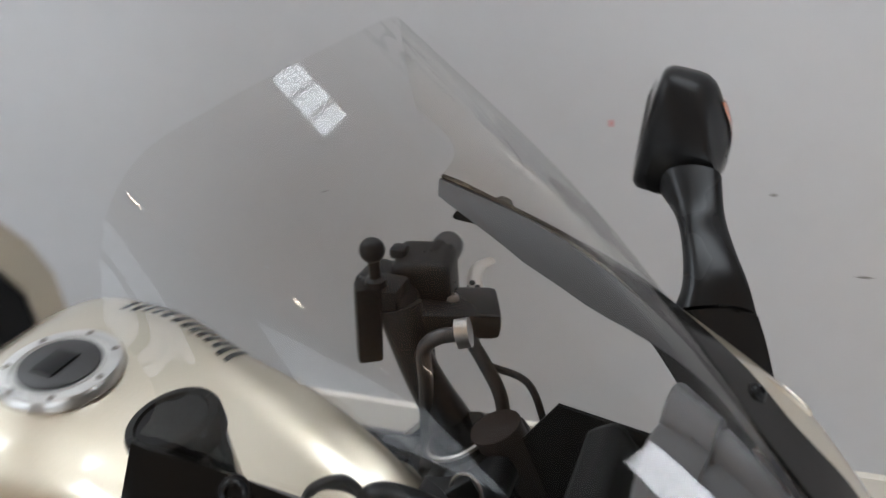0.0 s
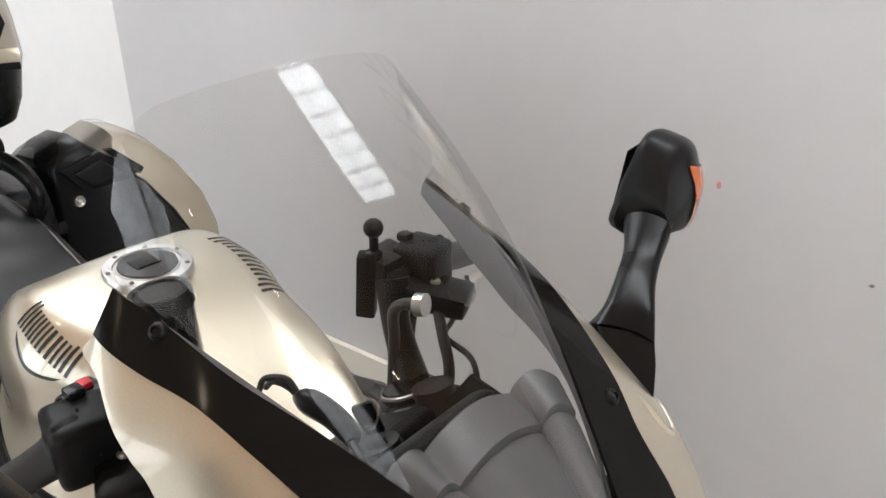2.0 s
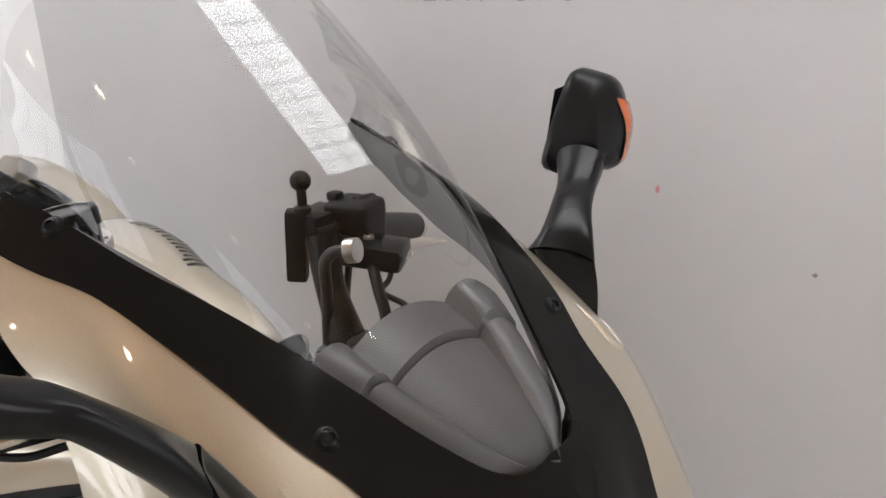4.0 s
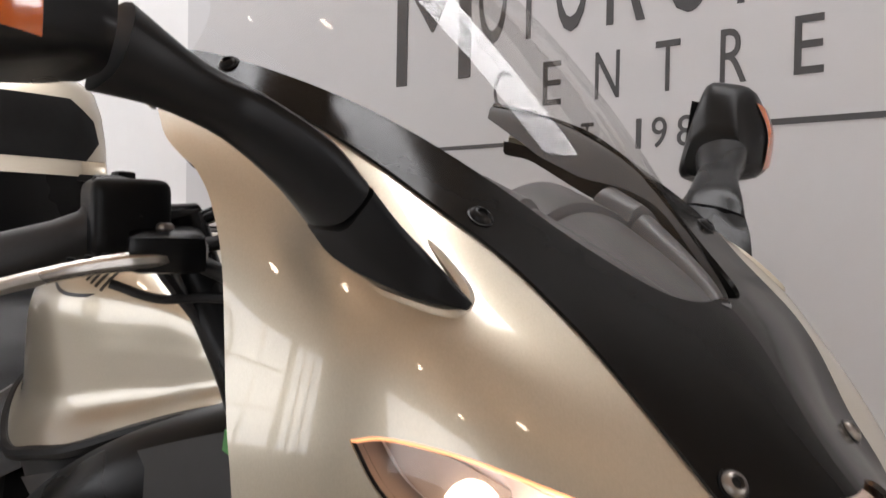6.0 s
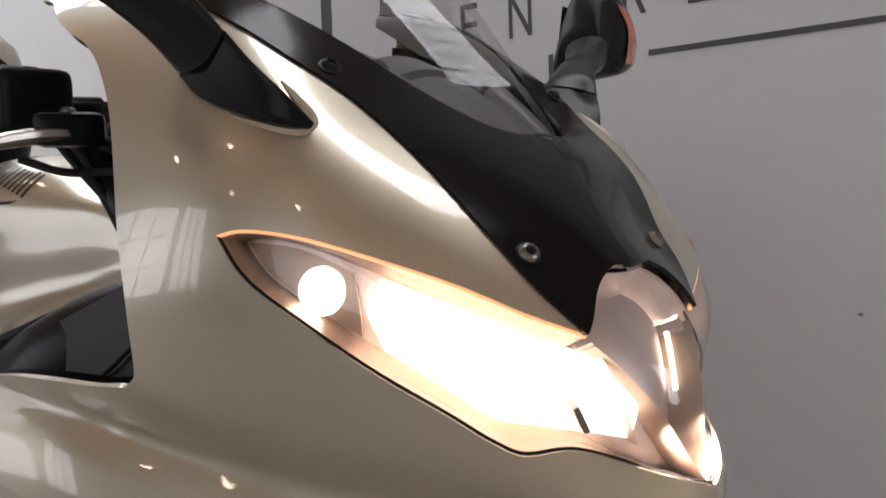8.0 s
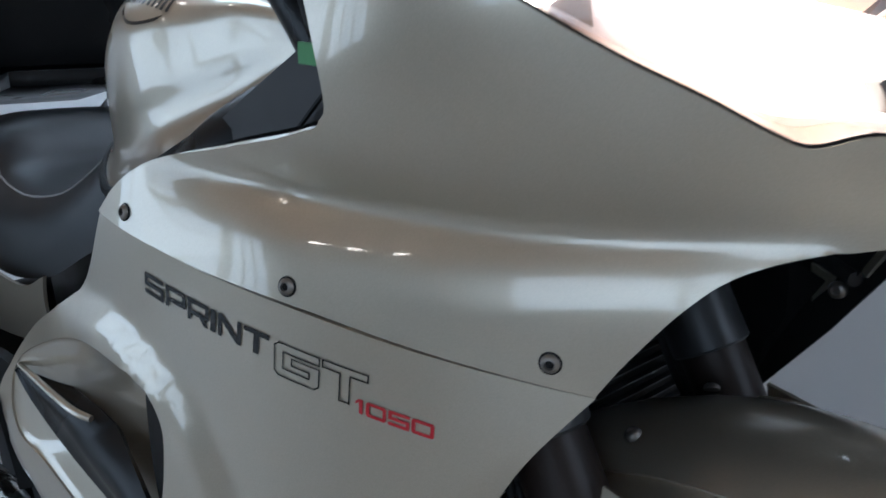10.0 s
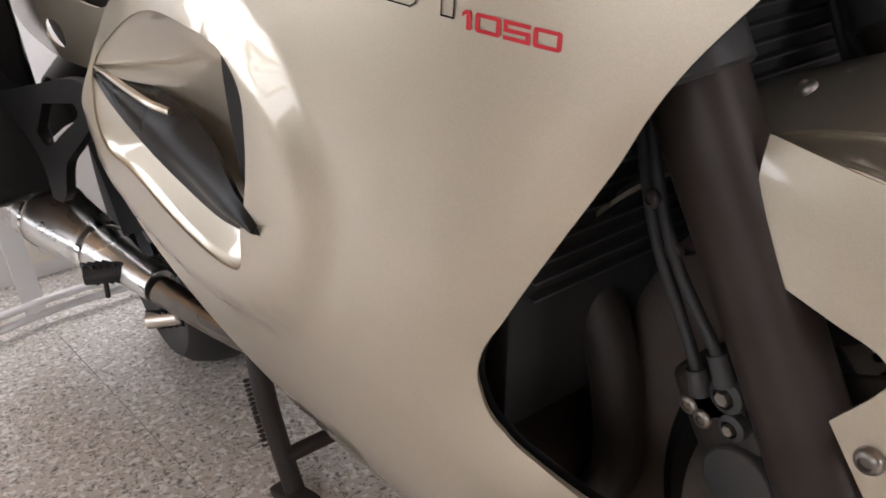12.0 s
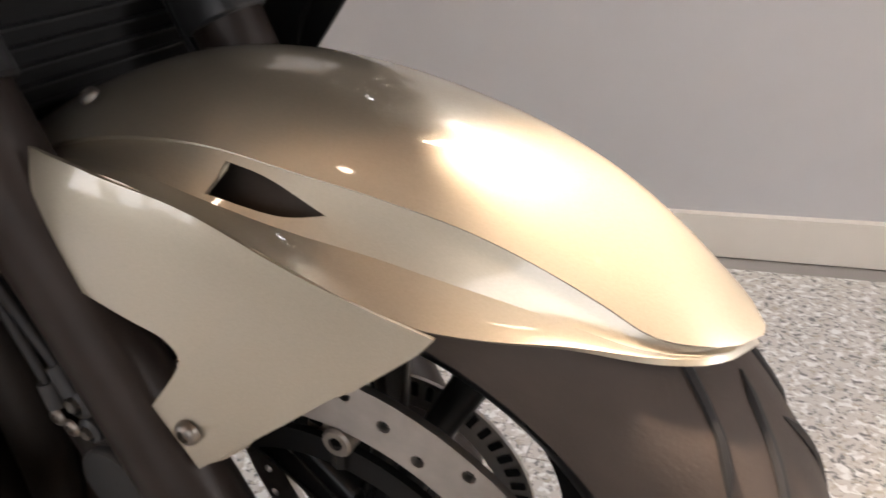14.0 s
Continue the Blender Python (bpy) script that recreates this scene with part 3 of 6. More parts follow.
LOW_TOP = [(-.106, .746), (-.124, .7515), (-.19, .7725), (-.268, .798), (-.348, .8215), (-.455, .8555)]
LOW_REAR = [(-.455, .8555), (-.512, .798), (-.63, .752), (-.705, .712), (-.765, .665), (-.775, .61), (-.745, .54), (-.70, .47), (-.62, .37), (-.55, .31)]
LOW_BOTTOM = [(-.55, .31), (-.42, .285), (-.30, .28), (-.10, .30), (-.05, .33)]
LOW_FRONT = [(-.05, .33), (-.13, .40), (-.217, .455), (-.253, .49), (-.261, .52), (-.255, .547), (-.232, .58), (-.188, .643), (-.146, .702), (-.106, .746)]
VENT = [(-.700, .707), (-.62, .737), (-.52, .754), (-.455, .744), (-.41, .727), (-.396, .705), (-.402, .674), (-.418, .637), (-.441, .604), (-.466, .566), (-.50, .560), (-.581, .574), (-.679, .611), (-.731, .630), (-.735, .66)]


def lower(s):
    return sheet(outline(LOW_TOP, LOW_REAR, LOW_BOTTOM, LOW_FRONT), side(0, s), 0.014, 0.004, [spline(VENT, 6, True).tolist()], flip=(s == 1))


both("lower_fairing", lower, PAINT, "champagne gold metallic lower fairing with a side vent")

# screen
BOT = [(-.056, 0, 1.046), (-.083, -.042, 1.052), (-.115, -.065, 1.076), (-.197, -.106, 1.136), (-.304, -.138, 1.185), (-.391, -.152, 1.208)]
TOP = [(-.336, 0, 1.355), (-.349, -.047, 1.350), (-.3655, -.084, 1.342), (-.3835, -.111, 1.330), (-.395, -.129, 1.305), (-.398, -.141, 1.264)]


def screen():
    b, t = spline(BOT, 8), spline(TOP, 8)
    full = lambda c: np.vstack([c[::-1], [(x + yaw(-y), -y, z) for x, y, z in c[1:]]])
    b, t = full(b), full(t)
    rows = []
    for v in np.linspace(0, 1, 24):
        row = b + (t - b) * v
        row[:, 0] += 0.02 * math.sin(math.pi * v)
        rows.append(row)
    return grid(rows)


sc = bpart("windscreen", screen(), SCREEN, "tall clear acrylic windscreen reflecting the roof light")
sc.visible_shadow = False


def flange(s):
    """The inner edge of the cowl under the foot of the screen."""
    rows = []
    for x, y, z in spline(BOT, 6):
        yy = -s * -y
        deep = .009 + .029 * min(1.0, max(0.0, (-x - .16) / .10), max(.12, (x + .405) / .09))
        ring = [(x + (yaw(yy) if s == -1 else 0), yy * k, z + dz) for k, dz in ((1.035, -.003), (1.0, -.0015), (.985, -.005), (.97, -deep))]
        rows.append(ring)
    return grid(rows)


both("screen_flange", flange, HOODGREY, "dark grey inner flange of the screen cowl")

from mathutils.bvhtree import BVHTree


def tree_of(*obs):
    vs, fs = [], []
    for ob in obs:
        k = len(vs)
        mw = ob.matrix_world if ob.parent is None else Matrix()
        vs += [v.co.copy() for v in ob.data.vertices]
        fs += [[k + i for i in p.vertices] for p in ob.data.polygons]
    return BVHTree.FromPolygons(vs, fs)


def laid(polys, m, tree, off=0.0007, step=0.004):
    """Flat shapes in the plane of m, let down along its -z onto a surface."""
    out = []
    d = -(m.to_3x3() @ Vector((0, 0, 1))).normalized()

    def at(x, y):
        p = m @ Vector((x, y, 0))
        hit = tree.ray_cast(p - d * 0.15, d, 0.4)
        return (hit[0] - d * off) if hit[0] is not None else p

    for poly, holes in polys:
        out.append(sheet(poly, at, step, 0, holes))
    return join(*out)


def face_frame(p, along, normal):
    """A pose at p with x along a line and z along a normal."""
    x, n = Vector(along).normalized(), Vector(normal)
    n = (n - x * n.dot(x)).normalized()
    return Matrix.Translation(p) @ Matrix((x, n.cross(x), n)).transposed().to_4x4()


def screw_head(p, n, r=0.007, parent=None, mat=BOLT, name="screw"):
    m = aim(p, Vector(p) + Vector(n))
    bm = lathe([(0.0001, -.001), (r * 1.02, -.001), (r, .0006), (r * .97, r * .22), (r * .84, r * .42), (r * .66, r * .54), (r * .50, r * .58), (r * .47, r * .25), (0.0001, r * .25)], m, 18)
    head = bpart(name, bm, mat, "", parent)
    if parent is None:
        bpart("socket", lathe([(0.0001, r * .29), (r * .47, r * .29), (r * .47, r * .2), (0.0001, r * .2)], m, 6), VOID, "", head)
        bpart("washer", lathe([(r * .98, .0007), (r * 1.16, .0005), (r * 1.2, -.0006), (r * .98, -.0006)], m, 20), BLACK_SATIN, "", head)
    return head


def hull_at(deg, z, s=1, off=0.0):
    f = nose(off, s)
    p = f(deg, z)
    e = 0.5
    n = (f(deg + e, z) - p).cross(f(deg, z + 0.003) - p).normalized()
    if n.dot(p - Vector((AXIS, 0, z))) < 0:
        n = -n
    return p, n


# screws of the cowl and of the fairing seam
for s in (1, -1):
    for deg, z, r in ((20.8, 1.086, .0065), (53.7, 1.1885, .0065)):
        p, n = hull_at(deg, z, s, .0062)
        screw_head(p, n, r, None, BLACK_SATIN)
    p, n = hull_at(11.9, .969, s, .0062)
    screw_head(p, n, .0065)
    for deg, z in ((25.8, .766), (50.5, .808), (81, .856)):
        p, n = hull_at(deg, z, s, .0042)
        screw_head(p, n, .0054)

# inner liners: the fairing's dark back
def liner_low(s):
    o = outline(LOW_TOP, LOW_REAR, LOW_BOTTOM, LOW_FRONT)
    c = np.array(o).mean(0)
    o = [tuple(c + (np.array(q) - c) * 0.985) for q in o]
    return sheet(o, side(-0.007, s), 0.03, 0.0, [spline(VENT, 6, True).tolist()])


both("inner_liner", liner_low, BLACK_MATT, "matt black inner side of the fairing")


def liner_up(s):
    o = outline(SEAM, REAR[::-1], GOLD_TOP[::-1], LENS_TOP, LENS_LOW, [(0, .838), (0, .815)], LIP)
    return nose_sheet(o, -.007, s, .02, 0)


both("inner_liner", liner_up, BLACK_MATT, "matt black inner side of the fairing")

# dark strip behind the seam
for s in (1, -1):
    f = nose(-.007, s)
    bpart("seam_strip", tube([f(u, z - .001) for u, z in SEAM], .0065, 8), BLACK_MATT, "", None)

# side vent: golden scoop, black sheet as shade at its front end, black fin across it
def scoop(s):
    f = side(0, s)
    ring = spline(VENT, 6, True)
    cen = np.array([-.452, .672])
    rows = []
    for t, ramp, wall in ((0, -.002, -.002), (.02, .0005, .006), (.06, .0025, .018), (.15, .007, .030), (.3, .014, .038), (.5, .024, .043), (.75, .036, .046), (.97, .046, .048)):
        row = []
        for q in ring:
            v = f(*(q + (cen - q) * t))
            fwd = min(1.0, max(0.0, (q[0] + .52) / .09))
            v.y += s * (ramp + (wall - ramp) * fwd * fwd)
            row.append(v)
        rows.append(row)
    return grid(rows, True)


both("vent_scoop", scoop, PAINT, "recessed golden vent scoop")


# no opening here: a near-black sheet under the skin gives the recess its shade
def vent_mouth_shade(s):
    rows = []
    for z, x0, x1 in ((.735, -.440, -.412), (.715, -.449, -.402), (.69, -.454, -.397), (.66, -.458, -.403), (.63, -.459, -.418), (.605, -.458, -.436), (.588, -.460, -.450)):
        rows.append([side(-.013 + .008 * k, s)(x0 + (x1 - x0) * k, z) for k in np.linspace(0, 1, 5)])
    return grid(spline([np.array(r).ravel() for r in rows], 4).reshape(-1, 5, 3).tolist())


both("vent_mouth_shade", vent_mouth_shade, VOID, "black sheet standing for the shade in the vent's front opening")


def fin(s):
    """A blade across the vent: thick, arched, pointed at both ends."""
    f = side(0, s)
    up = spline([(-.708, .706), (-.642, .694), (-.560, .680), (-.510, .664), (-.465, .646), (-.435, .630), (-.412, .612)], 8)
    lo = spline([(-.711, .702), (-.686, .678), (-.648, .657), (-.600, .638), (-.530, .618), (-.470, .604), (-.412, .602)], 8)
    rows = []
    for k, (a, b) in enumerate(zip(up, lo)):
        e = min(1.0, max(0.0, (-.435 - a[0]) / .09))
        row = []
        for t in np.linspace(0, 1, 10):
            p = a + (b - a) * t
            v = f(*p)
            v.y += s * (.020 * (1 - t) ** 1.3 * e - .006 * math.sin(math.pi * min(1, t * 1.25)) - .004)
            row.append(v)
        rows.append(row)
    return thicken(grid(rows), .005)


both("vent_fin", fin, BLACK_SATIN, "black curved fin across the vent")


def fin_edge(s):
    return tube([side(.001, s)(-.710, .708), side(.003, s)(-.67, .701), side(.003, s)(-.62, .690), side(.001, s)(-.575, .681), side(-.006, s)(-.556, .675)], [.002, .003, .0032, .0034, .003], 8)


both("vent_edge", fin_edge, PAINT)

# lettering on the lower fairing, cut from wide strokes; the displacement figure in red
low_obs = [o for o in bike.children if o.name.startswith(("lower_fairing", "upper_fairing"))]
LOW_TREE = tree_of(*low_obs)
BX, BY = .17, .21      # stroke widths across and up, as shares of a letter
ESS = [(0, 0), (1, 0), (1, .61), (BX, .61), (BX, 1 - BY), (1, 1 - BY), (1, 1), (0, 1), (0, .39), (1 - BX, .39), (1 - BX, BY), (0, BY)]
STROKES = {
    "S": (ESS, ()),
    "5": (ESS, ()),
    "P": ([(0, 0), (BX, 0), (BX, .28), (.94, .28), (1, .36), (1, .92), (.94, 1), (0, 1)], [[(BX, .49), (1 - BX, .49), (1 - BX, 1 - BY), (BX, 1 - BY)]]),
    "R": ([(0, 0), (BX, 0), (BX, .30), (.56, .30), (.78, 0), (1, 0), (.78, .30), (.94, .30), (1, .38), (1, .92), (.94, 1), (0, 1)], [[(BX, .51), (1 - BX, .51), (1 - BX, 1 - BY), (BX, 1 - BY)]]),
    "I": ([(0, 0), (1, 0), (1, 1), (0, 1)], ()),
    "N": ([(0, 0), (BX, 0), (BX, .70), (.80, 0), (1, 0), (1, 1), (1 - BX, 1), (1 - BX, .30), (.20, 1), (0, 1)], ()),
    "T": ([(.40, 0), (.62, 0), (.62, 1 - BY), (1, 1 - BY), (1, 1), (0, 1), (0, 1 - BY), (.40, 1 - BY)], ()),
    "G": ([(.10, 0), (.90, 0), (1, .12), (1, .64), (.40, .64), (.40, .43), (.79, .43), (.79, .25), (.20, .25), (.20, .75), (1, .75), (1, 1), (.10, 1), (0, .88), (0, .12)], ()),
    "1": ([(.50, 0), (1, 0), (1, 1), (.42, 1), (0, .80), (0, .60), (.50, .80)], ()),
    "0": ([(.08, 0), (.92, 0), (1, .12), (1, .88), (.92, 1), (.08, 1), (0, .88), (0, .12)], [[(BX, BY), (1 - BX, BY), (1 - BX, 1 - BY), (BX, 1 - BY)]]),
}


def badge(s):
    def glyph(ch, x0, z0, along, up, u0, u1, mat, line=0.0):
        """One letter between two shares of its word, laid on the fairing; line > 0 draws its edge alone."""
        def at(x, z):
            h = LOW_TREE.ray_cast(Vector((x, -s * .6, z)), Vector((0, s, 0)))
            return h[0] + Vector((0, -s * .0007, 0)) if h[0] is not None else side(.001, s)(x, z)

        def flat(q):
            u, v = u0 + (u1 - u0) * q[0], q[1]
            return np.array((x0 + along[0] * u + up[0] * v, z0 + along[1] * u + up[1] * v))
        outer, holes = STROKES[ch]
        outer = [flat(q) for q in outer]
        if not line:
            bm = sheet([tuple(q) for q in outer], at, .0016, 0, [[tuple(flat(q)) for q in h] for h in holes])
        else:
            edges = []
            for p, q in zip(outer, outer[1:] + outer[:1]):
                d = (q - p) / np.linalg.norm(q - p) * line / 2
                n = np.array((-d[1], d[0]))
                edges.append(sheet([tuple(p - d - n), tuple(q + d - n), tuple(q + d + n), tuple(p - d + n)], at, .0012, 0))
            bm = join(*edges)
        bpart("letter", bm, mat)

    for ch, u0, u1 in zip("SPRINT", (0, .208, .403, .590, .648, .832), (.188, .386, .578, .632, .816, 1.0)):
        glyph(ch, -.4034, .8000, (.1198, -.0368), (.0039, .0150), u0, u1, DECAL_BLACK)
    for ch, u0, u1 in (("G", 0, .51), ("T", .545, 1.0)):
        glyph(ch, -.2802, .7550, (.0616, -.0185), (.0042, .0208), u0, u1, DECAL_BLACK, .0009)
    for ch, u0, u1 in zip("1050", (0, .143, .436, .727), (.100, .407, .703, 1.0)):
        glyph(ch, -.2256, .7350, (.0443, -.0136), (.0014, .0087), u0, u1, DECAL_RED)


badge(1)

# ---- front wheel, mudguard, fork, brakes ----
AX = Vector((-.045, 0, .355))
R = .298
WHEEL = Matrix.Translation(AX) @ pose(0, 0, 0, 90)   # its z lies along -y, to the right
# crown with cut grooves
prof = [(R - .083, -.050), (R - .066, -.056), (R - .045, -.0585), (R - .026, -.055), (R - .012, -.044), (R - .003, -.024), (R, 0)]
prof = prof + [(r, -h) for r, h in reversed(prof[:-1])]
tyre = bpart("front_tyre", lathe(prof + [prof[0]], WHEEL, 120), TYRE, "worn black sports tyre with curved grooves")


def tyre_at(a, h, off):
    """A point on the tread: angle from the top towards the front, and sideways place."""
    out = Vector((math.sin(a), 0, math.cos(a)))
    r = np.interp(abs(h), [0, .024, .044, .055], [R, R - .003, R - .012, R - .026])
    return AX + out * (r + off) + Vector((0, h, 0))


def groove(a0, s, k):
    path = [tyre_at(a0 + .02 + u * (.28 if k else .42), s * (.004 + .038 * u ** .8 if k else .012 + .040 * u), .0006) for u in np.linspace(0, 1, 9)]
    return tube(path, [.0004] + [.0028] * 7 + [.0004], 6, 1)


for i in range(22):
    for s in (1, -1):
        bpart("groove", groove(i * math.tau / 22 + (.12 if s > 0 else 0), s, i % 2), RUBBER, "", tyre)

rim = bpart("front_rim", lathe([(R - .083, -.050), (R - .072, -.052), (R - .070, -.047), (R - .09, -.044), (R - .108, -.028), (R - .112, 0), (R - .108, .028), (R - .09, .044), (R - .070, .047), (R - .072, .052), (R - .083, .050), (R - .092, .03), (R - .095, 0), (R - .092, -.03), (R - .083, -.050)], WHEEL, 96), BLACK_SATIN, "black cast alloy rim")
bpart("hub", lathe([(.0001, -.05), (.03, -.05), (.034, -.046), (.034, .046), (.03, .05), (.0001, .05)], WHEEL, 32), BLACK_SATIN, "", rim)
for i in range(5):
    a = i * math.tau / 5 + .35
    u, v = Vector((math.sin(a), 0, math.cos(a))), Vector((math.cos(a), 0, -math.sin(a)))
    for sgn in (-1, 1):
        path = [AX + u * .03 + v * sgn * .008, AX + u * .10 + v * sgn * .014, AX + u * .19 + v * sgn * .034]
        bpart("spoke", tube(path, [.014, .011, .013], 10), BLACK_SATIN, "", rim)


def ring_disc(y, ro, ri, holes, th=.005):
    m = Matrix.Translation(AX + Vector((0, y, 0))) @ pose(0, 0, 0, 90)
    seg = 96
    poly = [(ro * math.cos(a), ro * math.sin(a)) for a in np.arange(seg) * math.tau / seg]
    inner = [(ri * math.cos(a), ri * math.sin(a)) for a in np.arange(seg) * math.tau / seg]
    hs = [inner] + [[(c[0] + .0042 * math.cos(a), c[1] + .0042 * math.sin(a)) for a in np.arange(8) * math.tau / 8] for c in holes]
    return sheet(poly, lambda x, z: m @ Vector((x, z, th / 2)), .012, th, hs)


for y, tag in ((-.064, "right"), (.064, "left")):
    hs = [(rr * math.cos(a), rr * math.sin(a)) for i, a in enumerate(np.arange(42) * math.tau / 42) for rr in [(.176, .160, .168)[i % 3]]]
    d = bpart("brake_disc", ring_disc(y, .185, .150, hs), DISC, "drilled steel brake disc")
    carrier = bpart("disc_carrier", ring_disc(y + .004 * (1 if y < 0 else -1), .134, .117, []), BLACK_SATIN, "", d)
    for i in range(10):
        a = i * math.tau / 10 + .1
        c = AX + Vector((.141 * math.cos(a), y, .141 * math.sin(a)))
        m = aim(c + Vector((0, .006 if y < 0 else -.006, 0)), c - Vector((0, .1 if y < 0 else -.1, 0)))
        bpart("disc_button", lathe([(.0001, .0), (.0095, 0), (.0095, .010), (.008, .0115), (.0045, .0115), (.004, .006), (.0001, .006)], m, 18), BOLT, "", d)
        bpart("carrier_arm", tube([AX + Vector((.120 * math.cos(a), y + .003, .120 * math.sin(a))), c], [.006, .006], 8), BLACK_SATIN, "", d)
# toothed ring of the wheel sensor, at the far side
ring = bpart("sensor_ring", ring_disc(.052, .098, .072, [], .003), ALLOY, "toothed steel sensor ring")
for i in range(48):
    a = i * math.tau / 48
    c = AX + Vector((.09 * math.cos(a), .0485, .09 * math.sin(a)))
    bpart("tooth_gap", box((.011, .002, .005), Matrix.Translation(c) @ pose(0, 0, 0, 0, -math.degrees(a), 0)), BLACK_MATT, "", ring)

# mudguard
FC = np.array([-.045, .355])
PH = [-52, -43, -32, -21.6, -10, -3.8, 5.3, 15, 23, 30, 36, 41, 44.5, 46.6, 48.2]
CR = [.372, .366, .355, .3465, .341, .3375, .3325, .328, .326, .324, .321, .318, .316, .3155, .316]
C1R = [.345, .342, .334, .323, .311, .305, .295, .2925, .294, .2955, .2965, .2985, .306, .311, .3155]
C1Y = [.066, .066, .066, .066, .064, .063, .060, .057, .054, .0515, .048, .044, .034, .022, .004]
C2R = [.338, .335, .330, .322, .300, .285, .2715, .269, .2715, .2775, .285, .2945, .3045, .3105, .3152]
C2Y = [.088, .088, .087, .086, .082, .079, .074, .069, .065, .060, .0555, .050, .0395, .026, .005]
C3R = [.333, .330, .326, .320, .305, .288, .2685, .2555, .2545, .2635, .279, .2925, .3035, .310, .315]
C3Y = [.1, .1, .1, .1, .1, .097, .092, .088, .083, .073, .0625, .053, .0415, .0275, .0055]

PH_F = spline(list(zip(PH, CR)), 6)[:, 0]
TAB = {n: spline(list(zip(PH, c)), 6)[:, 1] for n, c in dict(cr=CR, c1r=C1R, c1y=C1Y, c2r=C2R, c2y=C2Y, c3r=C3R, c3y=C3Y).items()}


def guard(ph, r, y):
    a = radians(ph)
    return Vector((FC[0] + r * math.sin(a), y, FC[1] + r * math.cos(a)))


def tabs(ph):
    return {n: float(np.interp(ph, PH_F, c)) for n, c in TAB.items()}


rows = []
for ph in np.linspace(-52, 48.2, 70):
    t = tabs(ph)
    row = []
    for u in np.linspace(-1, 1, 31):
        row.append(guard(ph, t["c1r"] + (t["cr"] - t["c1r"]) * max(0, 1 - abs(u) ** 2.0), t["c1y"] * u))
    rows.append(row)
guard_top = bpart("front_mudguard", thicken(grid(rows), .003), PAINT, "champagne gold front mudguard with slotted sides")


def band(s):
    o = outline([(-52, 0), (48.2, 0)], [(48.2, 0), (48.2, 1)], [(48.2, 1), (-52, 1)], [(-52, 1), (-52, 0)])
    hole = outline([(-1.7, .14), (3, .20), (9.5, .50)], [(9.5, .50), (5, .76), (-3.2, .86)], [(-3.2, .86), (-1.7, .14)])
    k1, k2 = .0052, .03

    def at(a, b):
        t = tabs(a / k1)
        v = b / k2
        dip = .0015 * math.sin(math.pi * v)
        return guard(a / k1, t["c1r"] + (t["c2r"] - t["c1r"]) * v - dip, -s * (t["c1y"] + (t["c2y"] - t["c1y"]) * v))

    return sheet([(a * k1, b * k2) for a, b in o], at, .008, .003, [[(a * k1, b * k2) for a, b in hole]], flip=(s == 1))


def skirt(s):
    rows = []
    for ph in np.linspace(-52, 48.2, 70):
        t = tabs(ph)
        rows.append([guard(ph, t["c2r"] + (t["c3r"] - t["c2r"]) * v - .001 * math.sin(math.pi * v), -s * (t["c2y"] + (t["c3y"] - t["c2y"]) * v)) for v in np.linspace(0, 1, 5)])
    return thicken(grid(rows), .003)


def plate(s):
    o = outline([(.063, .586), (.029, .5985), (-.008, .615), (-.055, .640), (-.10, .655), (-.14, .668)], [(-.14, .668), (-.142, .642), (-.133, .598)], [(-.133, .598), (-.095, .581), (-.078, .5725), (-.072, .563), (-.077, .553), (-.098, .529)], [(-.098, .529), (-.078, .490)], [(-.078, .490), (.063, .586)])
    def at(x, z):
        y = .082 + (.063 - x) * .11 if x > -.1 else .1 + (-.1 - x) * .05
        # the plate swells gently outwards below its upper edge
        low = max(0.0, float(np.interp(x, [-.14, -.10, -.055, -.008, .029, .063], [.668, .655, .640, .615, .5985, .586])) - z)
        return Vector((x, -s * (y + .010 * (1 - math.exp(-low / .035))), z))

    return sheet(o, at, .010, .003, flip=(s == 1))


for s in (1, -1):
    bpart("slotted_band", band(s), PAINT, "", guard_top)
    bpart("lower_band", skirt(s), PAINT, "", guard_top)
    bpart("side_plate", plate(s), PAINT, "", guard_top)
    screw_head((-.077, -s * .1115, .516), (0, -s, 0), .0075, guard_top)
    screw_head((-.156, -s * .05, .678), (-.3, -s * .6, 1), .006, guard_top)

